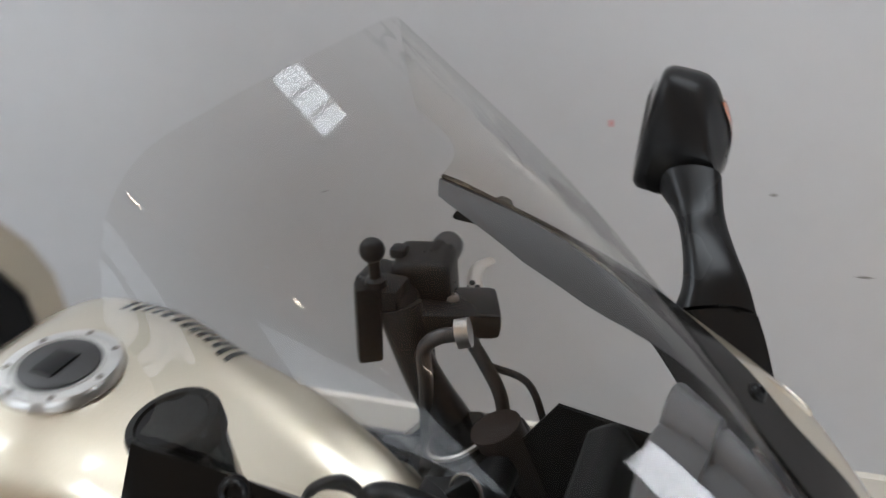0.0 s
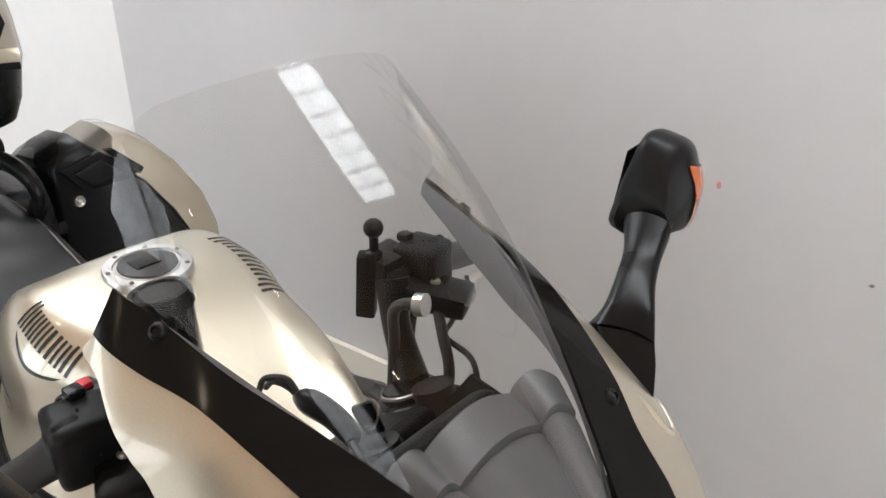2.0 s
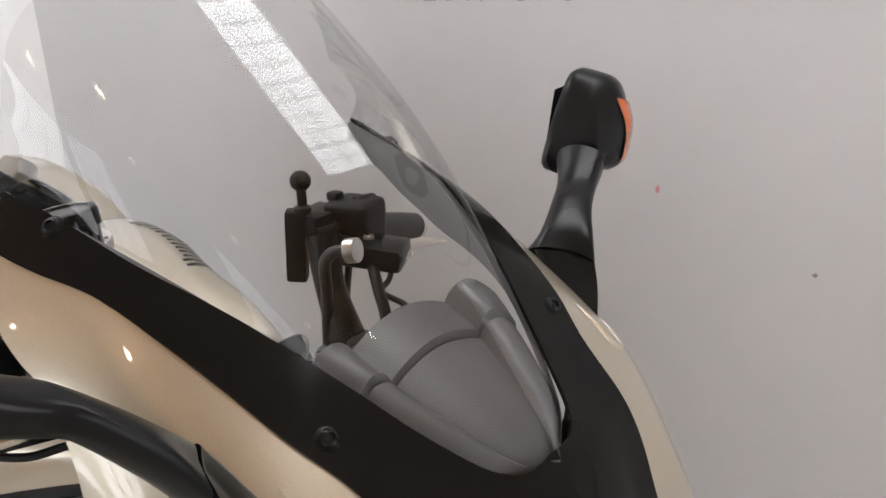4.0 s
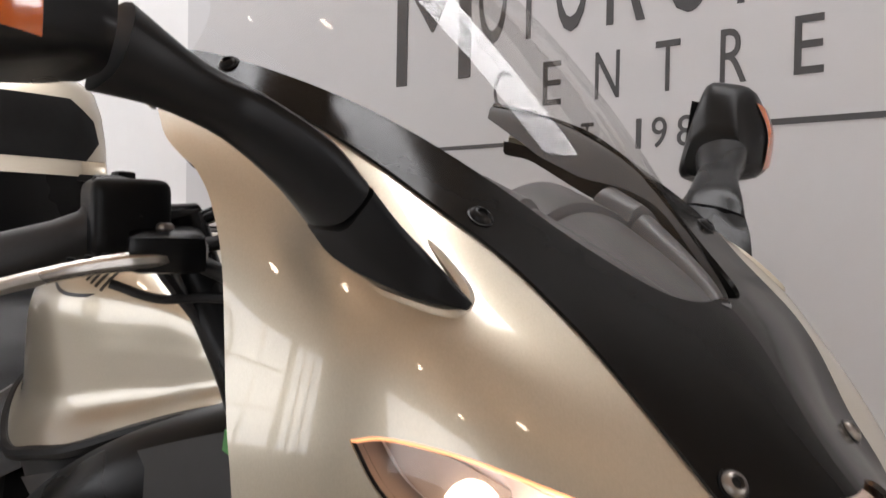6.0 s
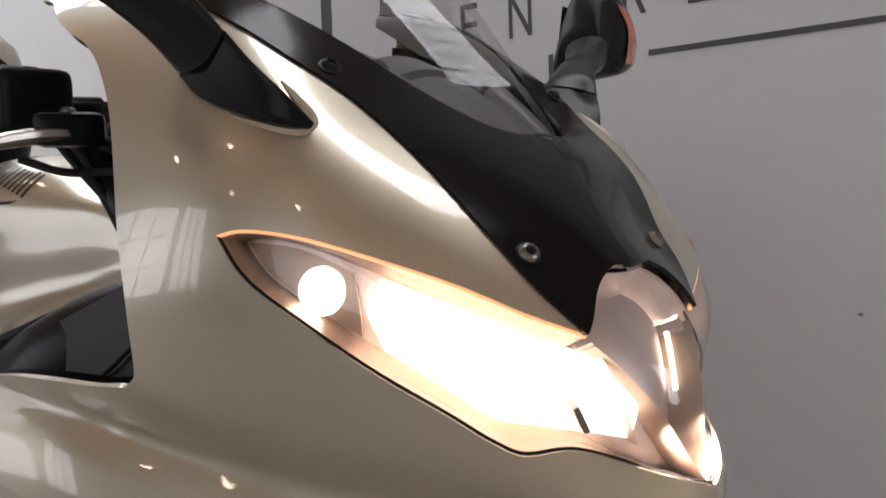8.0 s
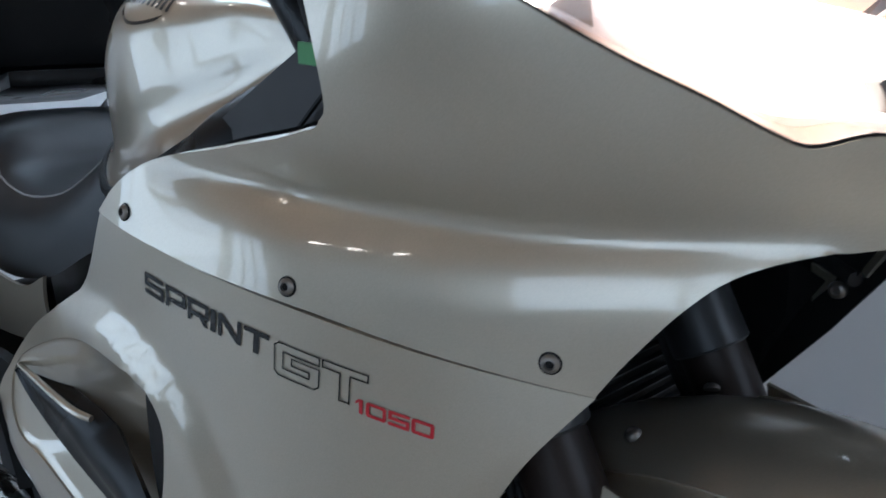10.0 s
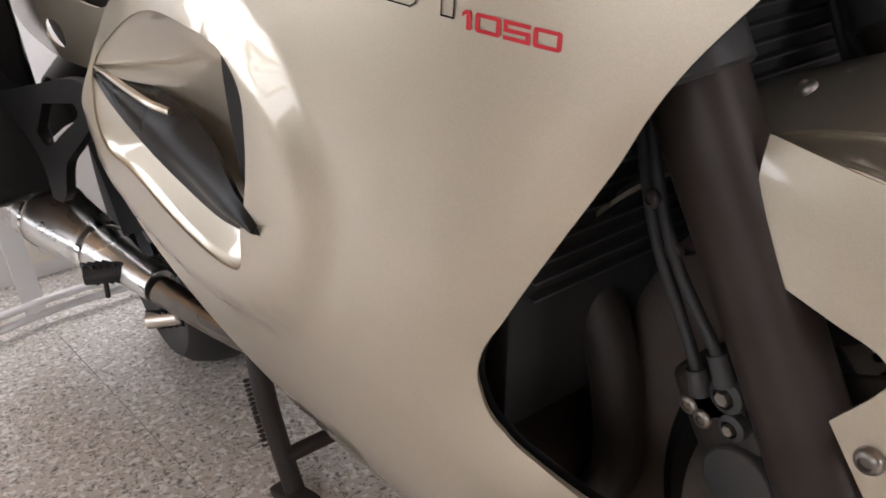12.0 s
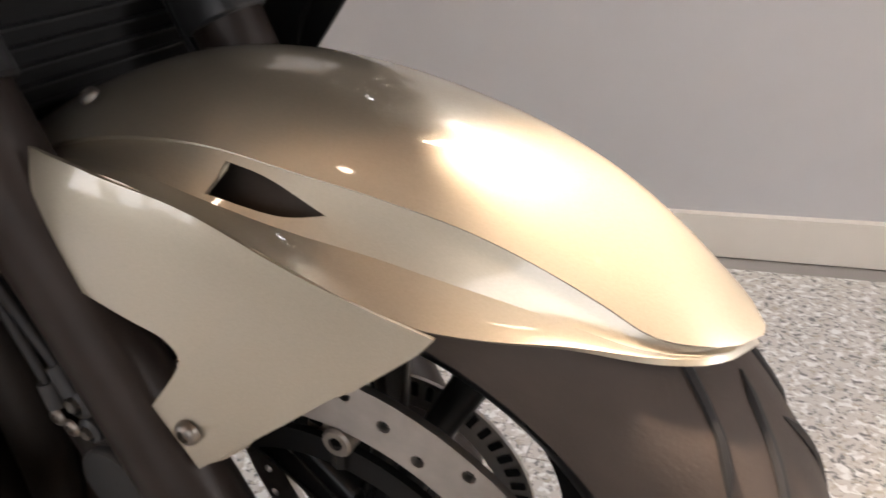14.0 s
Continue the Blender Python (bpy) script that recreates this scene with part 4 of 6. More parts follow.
# fork legs
for s in (1, -1):
    y = -s * .102
    ax = lambda z: Vector((-.056 - (z - .355) * .385, y, z))
    leg = bpart("fork_leg", tube([ax(.32), ax(.40), ax(.50), ax(.60), ax(.66), ax(.692)], [.030, .028, .0255, .0255, .0265, .027], 24, 4), FORK, "black fork leg")
    bpart("stanchion", tube([ax(.685), ax(1.02)], [.0215, .0215], 20), FORK, "", leg)
    c = ax(.72)
    tilt = pose(0, 0, 0, 0, -23.7, 0)
    bpart("fork_guard", tube([ax(.690), ax(.692), ax(.745), ax(.85)], [.029, .0315, .0315, .0315], 24, 1), GREY_MATT, "dull grey fork shroud", leg)
    # caliper behind the leg
    cal = bpart("brake_caliper", box((.052, .05, .115), Matrix.Translation((-.155, -s * .088, .475)) @ pose(0, 0, 0, 0, -24, 0), .012, 3), GRIME, "black four-piston brake caliper")
    bpart("caliper_cap", lathe([(.0001, .005), (.0225, .005), (.0235, .004), (.024, .001), (.024, -.003)], aim((-.1456, -s * .114, .464), (-.1456, -s * .2, .464)), 32), GREY_MATT, "", cal)
    bpart("caliper_bridge", box((.040, .022, .030), Matrix.Translation((-.166, -s * .102, .508)) @ pose(0, 0, 0, 0, -30, 0), .006, 2), GRIME, "", cal)
    for dx, dz, r in ((-.173, .494, .0065), (-.183, .4995, .0065), (-.167, .4645, .0055)):
        screw_head((dx, -s * .112, dz), (0, -s, 0), r, cal, BOLT, "bolt")
    for dx, dz, r in ((-.154, .520, .011), (-.150, .501, .0085)):
        m = aim((dx, -s * .108, dz), (dx, -s * .2, dz))
        bpart("banjo_bolt", lathe([(r * .62, .012), (r * .62, .003), (r, .003), (r * 1.05, .006), (r * .98, .010), (r * .62, .012)], m, 20), GREY_MATT, "", cal)
        bpart("bolt", lathe([(.0001, .014), (r * .40, .014), (r * .46, .012), (r * .46, .002)], m, 6), BOLT, "", cal)
    for hose in ([(-.171, .514), (-.174, .530), (-.186, .564), (-.201, .602), (-.222, .665), (-.24, .78)], [(-.154, .527), (-.160, .545), (-.1725, .566), (-.189, .598), (-.213, .660), (-.235, .78)]):
        path = [(x, -s * (.117 - max(0.0, z - .6) * .22), z) for x, z in hose]
        bpart("brake_hose", tube(path, .0036, 10, 6), RUBBER, "black rubber brake hose")
        bpart("ferrule", tube([path[0], path[1]], [.0064, .0062], 12), GREY_MATT, "", cal)
    for z, x in ((.598, -.190), (.626, -.2045)):
        screw_head((x, -s * .115, z), (0, -s, 0), .006, leg, GRIME, "bolt")
bpart("axle", tube([AX + Vector((0, -.125, 0)), AX + Vector((0, .125, 0))], .012, 20), STEEL, "steel front axle")

# radiator, and the dark mass of frame and engine behind
rad = bpart("radiator", box((.02, .34, .30), Matrix.Translation((-.275, 0, .60)) @ pose(0, 0, 0, 0, 12, 0), .004), VOID, "dusty black radiator with fine fins")
for i in range(13):
    bpart("radiator_fin", box((.006, .32, .0018), Matrix.Translation((-.2645 + i * .0024, 0, .560 + i * .0125)) @ pose(0, 0, 0, 0, 12, 0)), GREY_MATT, "", rad)
eng = bpart("engine", box((.36, .34, .34), Matrix.Translation((-.52, 0, .46)), .05, 3), GRIME, "grimy black engine block")
bpart("engine_cover", lathe([(.0001, .0), (.08, 0), (.085, .012), (.07, .03), (.0001, .034)], aim((-.42, -.165, .42), (-.42, -.3, .42)), 32), GRIME, "", eng)
bpart("engine_cover", lathe([(.0001, .0), (.08, 0), (.085, .012), (.07, .03), (.0001, .034)], aim((-.42, .165, .42), (-.42, .3, .42)), 32), GRIME, "", eng)
for k in range(3):
    y = (k - 1) * .08
    bpart("exhaust_header", tube([(-.34, y, .56), (-.29, y, .52), (-.275, y, .44), (-.31, y * .8, .34), (-.42, y * .4, .29), (-.6, -.03, .275)], .019, 14), GRIME, "dull steel exhaust header pipe")
for s in (1, -1):
    bpart("frame_beam", tube([(-.33, -s * .07, .93), (-.45, -s * .15, .87), (-.62, -s * .165, .78), (-.80, -s * .15, .66), (-.88, -s * .14, .50)], [.03, .036, .036, .034, .03], 12, flat=1.5), BLACK_SATIN, "black frame beam")
# black plate under the nose, on the far side
for s in (-1,):
    o = [(-.04, .81), (-.005, .815), (-.115, .70), (-.20, .62), (-.24, .66), (-.16, .80)]
    pl = bpart("inner_panel", sheet(o, lambda x, z: Vector((x, -s * (.125 + (-x) * .28), z)), .03, .003), BLACK_MATT, "matt black inner fairing panel")
    screw_head((-.105, .150, .735), (0, -1, .0), .007, pl)

# ---- headlights, instruments, mirrors ----
BEZEL = material("bronze_lamp_bezel", (0.34, 0.26, 0.21), 0.34, metal=0.35, vary=0.1)
RIMLIT = glow("edge_lit_lens_rim", (1.0, 0.50, 0.22), 1.1)
SURROUND = material("pale_nose_reflector", (0.58, 0.51, 0.49), 0.46, metal=0.55, vary=0.05)
BEAM = glow("lit_lamp_bowl", (1.0, 0.80, 0.62), 9)
BULB = glow("lit_sidelight", (1.0, 0.80, 0.60), 14)
for s in (1, -1):
    unit = bpart("headlight", nose_sheet(outline(LENS_TOP, LENS_LOW, [(0, .838), (0, .9595)], LENS_NOSE[::-1]), -.030, s, .012, .002), REFLECT, "lit headlight with a warm white glow")
    # rim of the lamp housing, between the lens and its bowl
    ring_ = densify([(u * DEG, z) for u, z in outline(LENS_TOP, LENS_LOW, n=6)], .006)
    f0, f1 = nose(-.001, s), nose(-.030, s)
    bpart("lamp_housing", grid([[f0(u / DEG, z) for u, z in ring_], [f1(u / DEG, z) for u, z in ring_]], False), BEZEL, "", unit)
    back = outline([(24.2, .970), (28, .983), (32.6, .987)], [(32.6, .987), (31, .968), (27.3, .944), (24.2, .926)], [(24.2, .926), (24.2, .970)])
    bpart("lamp_bezel", nose_sheet(back, -.024, s, .01, .003), BEZEL, "", unit)
    lit = outline([(7.5, .914), (13.5, .934), (17, .949), (22.2, .966)], [(22.2, .966), (23.6, .945), (22.6, .920)], [(22.6, .920), (18.5, .896), (15.6, .879), (12.5, .874), (6.5, .868)], [(6.5, .868), (5.5, .89), (7.5, .914)])
    bpart("main_beam", nose_sheet(lit, -.018, s, .01, .003), BEAM, "glowing warm white lamp bowl", unit)
    p, n = hull_at(26.9, .956, s, -.020)
    bpart("sidelight", lathe([(.0001, .006), (.008, .005), (.0125, .001), (.0138, -.002), (.0001, -.004)], aim(p, p + n), 24), BULB, "glowing round sidelight", unit)
    p, n = hull_at(5, .872, s, -.003)
    lamp("headlight_glow", "SPOT", look(p, (.33, -s * .03, .59)), 66, (1.0, .80, .60), spot_size=radians(97), spot_blend=1.0, radius=.02)
    # dark gasket along the lens
    g = nose(.0015, s)
    path = [g(u, z) for u, z in spline(LENS_LOW, 5)]
    bpart("lens_gasket", tube(path, .0013, 6, 1), BLACK_MATT, "", unit)
    # the rim's own glow stands for headlight light caught in the lens edge
    path = [g(u, z) for u, z in spline(LENS_TOP, 5)]
    bpart("lens_rim", tube(path, .0015, 6, 1), RIMLIT, "amber edge-lit lens rim", unit)
    inner = outline([(9.6, .930), (8.0, .945), (5, .957), (0, .9575)], [(0, .9575), (0, .842)], [(0, .842), (5, .853), (7.4, .861)], [(7.4, .861), (9.4, .900), (9.6, .930)])
    ring_ = [(u, z) for u, z in spline(LENS_NOSE, 6)]
    bpart("lamp_housing", grid([[f0(u, z) for u, z in ring_], [f1(u * .96, z - .004) for u, z in ring_]]), SURROUND, "", unit)
    f2 = nose(-.006, s)
    rib = spline([(9.6, .926), (8.4, .900), (7.0, .866)], 6)
    bpart("lens_rib", grid([[f2(u, z) for u, z in rib], [f1(u, z) for u, z in rib]]), SURROUND, "", unit)
    p, n = hull_at(11.0, .884, s, -.014)
    bpart("beam_shutter", box((.004, .016, .030), aim(p, p + n) @ pose(0, 0, 0, 0, 0, 25), .001), BOLT, "", unit)
    bpart("nose_reflector", nose_sheet(inner, -.024, s, .006, .002), SURROUND, "pale reflector behind the nose lens", unit)

# instrument hood: three lobes behind a stepped front, filling the foot of the screen
SB = spline(BOT, 8)


def foot_of_screen(x):
    k = np.clip(x, SB[-1, 0], SB[0, 0])
    return float(np.interp(-k, -SB[:, 0], -SB[:, 1])), float(np.interp(-k, -SB[:, 0], SB[:, 2]))


def hood_row(x, zc, lobe, down=0.0):
    """A cross-section: a crown between two side lobes, with sharp valleys between them."""
    w, ze = foot_of_screen(x)
    w = max(.006, w + .001)
    v = .049 * min(1.0, w / .092)
    row = []
    for u in np.linspace(-1, 1, 73):
        y = w * u
        if abs(y) < v:
            z = zc - .0125 * lobe * (y / v) ** 2
        else:
            q = (abs(y) - v) / (w - v)
            z = zc - .0125 * lobe + lobe * (.014 * math.sin(math.pi * q ** .75) - .009 * q * q)
            z = min(z, ze - .004) if q > .9 else z
        row.append((x + yaw(y), y, z - down))
    return row


rows = [hood_row(-.062 - .089 * q, 1.034 + .063 * q ** .85, .25 + .65 * q) for q in np.linspace(0, 1, 14)]
rows += [hood_row(-.1515, 1.0975, .9, .004), hood_row(-.1545, 1.0990, .9, .004), hood_row(-.155, 1.1030, .92)]
rows += [hood_row(-.156 - .030 * q, 1.1035 + .014 * q, .92 + .08 * q) for q in np.linspace(0, 1, 6)]
rows += [hood_row(-.1875, 1.1165, 1.0), hood_row(-.188, 1.090, 1.0)]
hood = bpart("instrument_hood", grid(rows), HOODGREY, "dark grey instrument hood with three rounded lobes", None, 30)
bpart("instrument_panel", box((.03, .13, .05), Matrix.Translation((-.207, 0, 1.062)) @ pose(0, 0, 0, 0, -35, 0), .01, 3), BLACK_MATT, "black instrument panel")
# inner cockpit trim
for s in (1, -1):
    o = [(-.12, 1.02), (-.18, 1.055), (-.26, 1.06), (-.30, 1.0), (-.28, .94), (-.14, .93)]
    bpart("cockpit_trim", sheet(o, lambda x, z: Vector((x, -s * (.082 + (-x - .12) * .10), z)), .03, .003), BLACK_MATT, "matt black cockpit trim")
bpart("nose_bracket", box((.15, .15, .12), Matrix.Translation((-.15, 0, .93)), .03), BLACK_MATT, "black bracket behind the headlights")

# mirrors
def rounded(loop, k=.28):
    """A closed loop with its corners cut twice."""
    for _ in range(2):
        p = np.array(loop)
        nx = np.roll(p, -1, 0)
        loop = np.stack([p + (nx - p) * k, p + (nx - p) * (1 - k)], 1).reshape(-1, 3)
    return loop


def mirror(s):
    flip = np.array((1, -s, 1))

    def set_back(q):
        """The near mirror is turned a little further back."""
        k = min(1.0, max(0.0, (q[1] - .178) / .07)) if s == 1 else 0.0
        return Vector((q + np.array((-.036, -.020, .009)) * k) * flip)

    loft = lambda secs, n, k=.22: grid([[set_back(q) for q in rounded(sec.reshape(-1, 3), k)] for sec in spline([np.array(q, float).ravel() for q in secs], n)], True, True)
    # foot: a faceted wedge from the joint down to its point on the fairing
    foot = [[(-.176, .176, 1.110), (-.152, .192, 1.106), (-.129, .199, 1.097), (-.150, .200, 1.078), (-.185, .198, 1.080), (-.196, .182, 1.098)],
            [(-.160, .168, 1.092), (-.140, .186, 1.091), (-.122, .190, 1.082), (-.140, .192, 1.064), (-.168, .196, 1.066), (-.178, .182, 1.082)],
            [(-.128, .160, 1.062), (-.120, .168, 1.064), (-.113, .170, 1.060), (-.118, .176, 1.051), (-.128, .182, 1.051), (-.134, .174, 1.056)],
            [(-.112, .158, 1.049), (-.110, .160, 1.050), (-.108, .161, 1.049), (-.109, .163, 1.046), (-.111, .164, 1.046), (-.113, .162, 1.047)]]
    m = bpart("mirror", loft(foot, 3, .12), BLACK_SATIN, "black wing mirror on a curved stalk with an amber indicator")
    stalk = [[(-.1775, .178, 1.1115), (-.152, .194, 1.1085), (-.128, .201, 1.098), (-.149, .203, 1.080), (-.186, .201, 1.082), (-.197, .184, 1.100)],
             [(-.183, .198, 1.124), (-.160, .208, 1.125), (-.138, .212, 1.117), (-.150, .220, 1.100), (-.180, .222, 1.098), (-.192, .206, 1.108)],
             [(-.192, .228, 1.139), (-.174, .234, 1.142), (-.154, .236, 1.136), (-.160, .244, 1.120), (-.182, .248, 1.116), (-.196, .236, 1.124)],
             [(-.203, .258, 1.150), (-.186, .260, 1.155), (-.165, .264, 1.150), (-.170, .272, 1.132), (-.190, .276, 1.128), (-.206, .268, 1.136)],
             [(-.222, .290, 1.170), (-.198, .292, 1.178), (-.172, .294, 1.172), (-.176, .300, 1.142), (-.200, .304, 1.134), (-.224, .298, 1.140)]]
    bpart("stalk", loft(stalk, 4), BLACK_SATIN, "", m)
    shell = [[(-.236, .296, 1.160), (-.232, .300, 1.178), (-.212, .298, 1.186), (-.184, .298, 1.180), (-.176, .302, 1.160), (-.192, .300, 1.144), (-.232, .300, 1.142)],
             [(-.250, .310, 1.150), (-.238, .316, 1.205), (-.228, .322, 1.234), (-.196, .322, 1.224), (-.176, .316, 1.172), (-.178, .314, 1.150), (-.246, .312, 1.141)],
             [(-.250, .345, 1.150), (-.242, .345, 1.210), (-.232, .345, 1.244), (-.190, .347, 1.234), (-.172, .347, 1.190), (-.178, .345, 1.142), (-.246, .345, 1.138)],
             [(-.248, .385, 1.155), (-.242, .385, 1.205), (-.234, .385, 1.232), (-.200, .387, 1.225), (-.186, .387, 1.185), (-.190, .385, 1.150), (-.244, .385, 1.146)],
             [(-.244, .412, 1.165), (-.240, .412, 1.195), (-.234, .412, 1.212), (-.216, .412, 1.208), (-.208, .412, 1.185), (-.210, .412, 1.160), (-.240, .412, 1.156)]]
    hob = bpart("housing", loft(shell, 5, .16), BLACK_SATIN, "", m)
    # amber lens laid on the outer front corner
    HT = tree_of(hob)
    rows = []
    for v in np.linspace(0, 1, 8):
        row = []
        for q in np.linspace(0, 1, 8):
            yy, zz = (.312 if s == 1 else .332) + .072 * v, (1.159 if s == 1 else 1.150) + .010 * v + (.066 - .030 * v) * q
            h = HT.ray_cast(Vector((-.05, -s * (yy + .03), zz)), Vector((-1, s * .18, 0)).normalized())
            row.append((h[0] if h[0] is not None else Vector((-.19, -s * yy, zz))) + Vector((.0022, -s * .0006, 0)))
        rows.append(row)
    bpart("indicator_lens", grid(rows), AMBER, "amber indicator lens", m)
    bpart("mirror_glass", grid([[set_back(q) for q in np.array(r)] for r in ([(-.2515, .318, 1.150), (-.2425, .322, 1.222)], [(-.2515, .37, 1.150), (-.2425, .37, 1.225)], [(-.2505, .405, 1.160), (-.2435, .405, 1.205)])]), CHROME, "mirror glass", m)


for s in (1, -1):
    mirror(s)
    # pale lip of the fairing round the mirror foot
    f = nose(.002, s)
    bpart("mirror_lip", tube([f(34.5, 1.062), f(30, 1.049), f(26.2, 1.0425), f(25.0, 1.048), f(25.8, 1.064), f(27.2, 1.082)], [.001, .003, .004, .0045, .004, .001], 8), PAINT, "raised lip of the fairing at the mirror foot")

# ---- tank, seat, luggage ----
# stations: place, top, shoulder, flank, crease, lower lip
TANK = [(-.36, .955, (.040, .960), (.065, .962), (.078, .958), (.090, .953)), (-.40, .974, (.052, .981), (.082, .984), (.094, .960), (.109, .947)), (-.45, 1.000, (.066, 1.005), (.098, 1.002), (.105, .950), (.126, .933)),
        (-.50, 1.026, (.080, 1.027), (.110, 1.014), (.113, .938), (.143, .916)), (-.57, 1.056, (.098, 1.048), (.126, 1.018), (.130, .925), (.164, .891)), (-.64, 1.074, (.114, 1.060), (.150, 1.019), (.147, .915), (.170, .876)),
        (-.71, 1.072, (.118, 1.059), (.148, 1.014), (.150, .903), (.168, .862)), (-.76, 1.050, (.106, 1.043), (.136, 1.004), (.144, .900), (.158, .868)), (-.80, 1.025, (.092, 1.019), (.121, .992), (.130, .912), (.142, .888)),
        (-.83, .990, (.074, .987), (.100, .972), (.110, .928), (.116, .912)), (-.842, .955, (.050, .953), (.068, .950), (.070, .940), (.070, .935))]


def half_rows(table):
    out = []
    for x, zt, ay, az, by, bz, ky, kz, cy, cz in spline([[x, zt, *a, *b, *k, *c] for x, zt, a, b, k, c in table], 6):
        out.append((x, spline([(0, zt), (ay * .60, zt - (zt - az) * .22), (ay, az), (by, bz), (.5 * (by + ky) + .002, .5 * (bz + kz)), (ky, kz), (cy, cz)], 7)))
    return out


rows = []
for x, half in half_rows(TANK):
    rows.append([(x, -q[0], q[1]) for q in half[::-1]] + [(x, q[0], q[1]) for q in half[1:]])
tank = bpart("fuel_tank", grid(rows), PAINT, "champagne gold fuel tank")
TT = tree_of(tank)


cp, cn = TT.ray_cast(Vector((-.645, 0, 1.4)), Vector((0, 0, -1)))[:2]
cm = aim(cp, cp + Vector((cn.x * .5, 0, 1))) @ Matrix.Scale(.86, 4)
cap = bpart("filler_cap", lathe([(.0001, .004), (.036, .004), (.037, .006), (.040, .006), (.041, .004), (.043, .004), (.044, .0065), (.055, .006), (.057, .003), (.057, -.006)], cm, 48), STEEL, "silver ring filler cap with a dark centre")
bpart("cap_centre", lathe([(.0001, .0105), (.034, .010), (.0375, .008), (.0385, .004)], cm, 40), GREY_MATT, "dark grey hinged cap centre", cap)
bpart("cap_flap", box((.034, .026, .003), cm @ pose(-.004, 0, .0115), .001), BLACK_SATIN, "", cap)
for i in range(7):
    a = i * math.tau / 7 + .2
    screw_head(cm @ Vector((.0495 * math.cos(a), .0495 * math.sin(a), .006)), cm.to_3x3() @ Vector((0, 0, 1)), .0028, cap)


def tank_logo(s):
    """Seven dark blocks and the swash below them, as plain shapes."""
    a, b = (Vector((-.680, -s * .108, 1.062)), Vector((-.582, -s * .119, 1.044))) if s == 1 else (Vector((-.672, .098, 1.068)), Vector((-.545, .098, 1.052)))
    if s == -1:
        a, b = b, a
    m = face_frame(a, b - a, (0, -s * .8, .6))
    L = (b - a).length
    shapes, x = [], 0.0
    for i, w in enumerate((.145, .15, .07, .15, .19, .14, .155)):
        w, top = L * w, .006 if i in (0, 6) else .002
        bars = (.10, .62) if i != 2 else (.2,)
        for k in bars:
            wide = w * (.26 if i != 2 else .55)
            shapes.append(([(x + w * k, -.026), (x + w * k + wide, -.026), (x + w * k + wide, top), (x + w * k, top)], ()))
        x += w
    arc = [(L * (.08 + .86 * u), -.030 - .016 * math.sin(math.pi * u)) for u in np.linspace(0, 1, 14)]
    shapes.append((arc + [(x, y - .0035) for x, y in reversed(arc[1:-1])], ()))
    for shape in shapes:
        bpart("tank_badge", laid([shape], m, TT, .0006), DECAL_BLACK, "dark plain tank badge")


tank_logo(1), tank_logo(-1)


# trim below the tank
def under_tank(s):
    rows = []
    for q in spline([(x, c[0], c[1]) for x, zt, a, b, k, c in TANK[1:]], 4):
        rows.append([(q[0], -s * (q[1] - .006 - .02 * v), q[2] - .004 - .075 * v) for v in np.linspace(0, 1, 4)])
    return grid(rows)


both("side_trim", under_tank, GREY_MATT, "dark grey trim panel under the tank")
for s in (1, -1):
    bpart("trim_seal", tube([(x, -s * (c[0] + .001), c[1] - .005) for x, zt, a, b, k, c in TANK[1:]], .007, 8), BLACK_MATT, "black rubber seal under the tank")
    bpart("infill_panel", sheet(outline([(-.23, .90), (-.235, .972)], [(-.235, .972), (-.265, .968), (-.30, .956), (-.38, .932), (-.455, .908), (-.536, .881), (-.66, .845)], [(-.66, .845), (-.55, .81), (-.30, .84), (-.23, .90)]), lambda x, z: Vector((x, -s * (.168 + .10 * (.93 - z)), z)), .03, .003), GREY_MATT, "dark grey infill panel behind the fairing")
    bpart("panel_line", tube([(x, -s * (.1725 + .10 * (.93 - z)), z) for x, z in ((-.24, .940), (-.28, .919), (-.36, .874), (-.385, .869), (-.43, .866), (-.51, .862))], .0018, 6), BLACK_MATT, "")
bpart("caution_label", box((.034, .001, .014), pose(-.291, -.1705, .945, 0, 12, 0)), DECAL_GREEN, "small green caution label")

# seat
SEAT = [(-.79, .935, .110, .11), (-.84, .925, .138, .13), (-.89, .900, .152, .125), (-.96, .875, .167, .125), (-1.05, .875, .182, .125), (-1.13, .905, .185, .13), (-1.18, .965, .165, .15), (-1.28, .985, .155, .14), (-1.42, .985, .14, .12), (-1.5, .97, .11, .10)]


def lean(x):
    """The tail stands a little to the right of the nose's line."""
    return -.045 * min(1.0, max(0.0, (-x - .8) / .4))


rows = []
for x, zt, w, d in spline(SEAT, 5):
    rows.append([(x, lean(x) + w * math.copysign(abs(math.cos(a)) ** .55, math.cos(a)), zt - d + d * max(0, math.sin(a)) ** .6) for a in np.linspace(0, math.pi, 29)])
seat = bpart("seat", grid(rows), VINYL, "black stitched vinyl dual seat")
ST = tree_of(seat)
for s in (1, -1):
    pts = []
    for x in np.linspace(-.86, -1.48, 26):
        w = float(np.interp(-x, [-q[0] for q in SEAT], [q[2] for q in SEAT])) * .80
        h = ST.ray_cast(Vector((x, lean(x) - s * w, 1.4)), Vector((0, 0, -1)))
        if h[0] is not None:
            pts.append(h[0] + Vector((0, 0, .0005)))
    bpart("seat_seam", tube(pts, .0016, 6, 1), STITCH, "pale double stitching", seat)

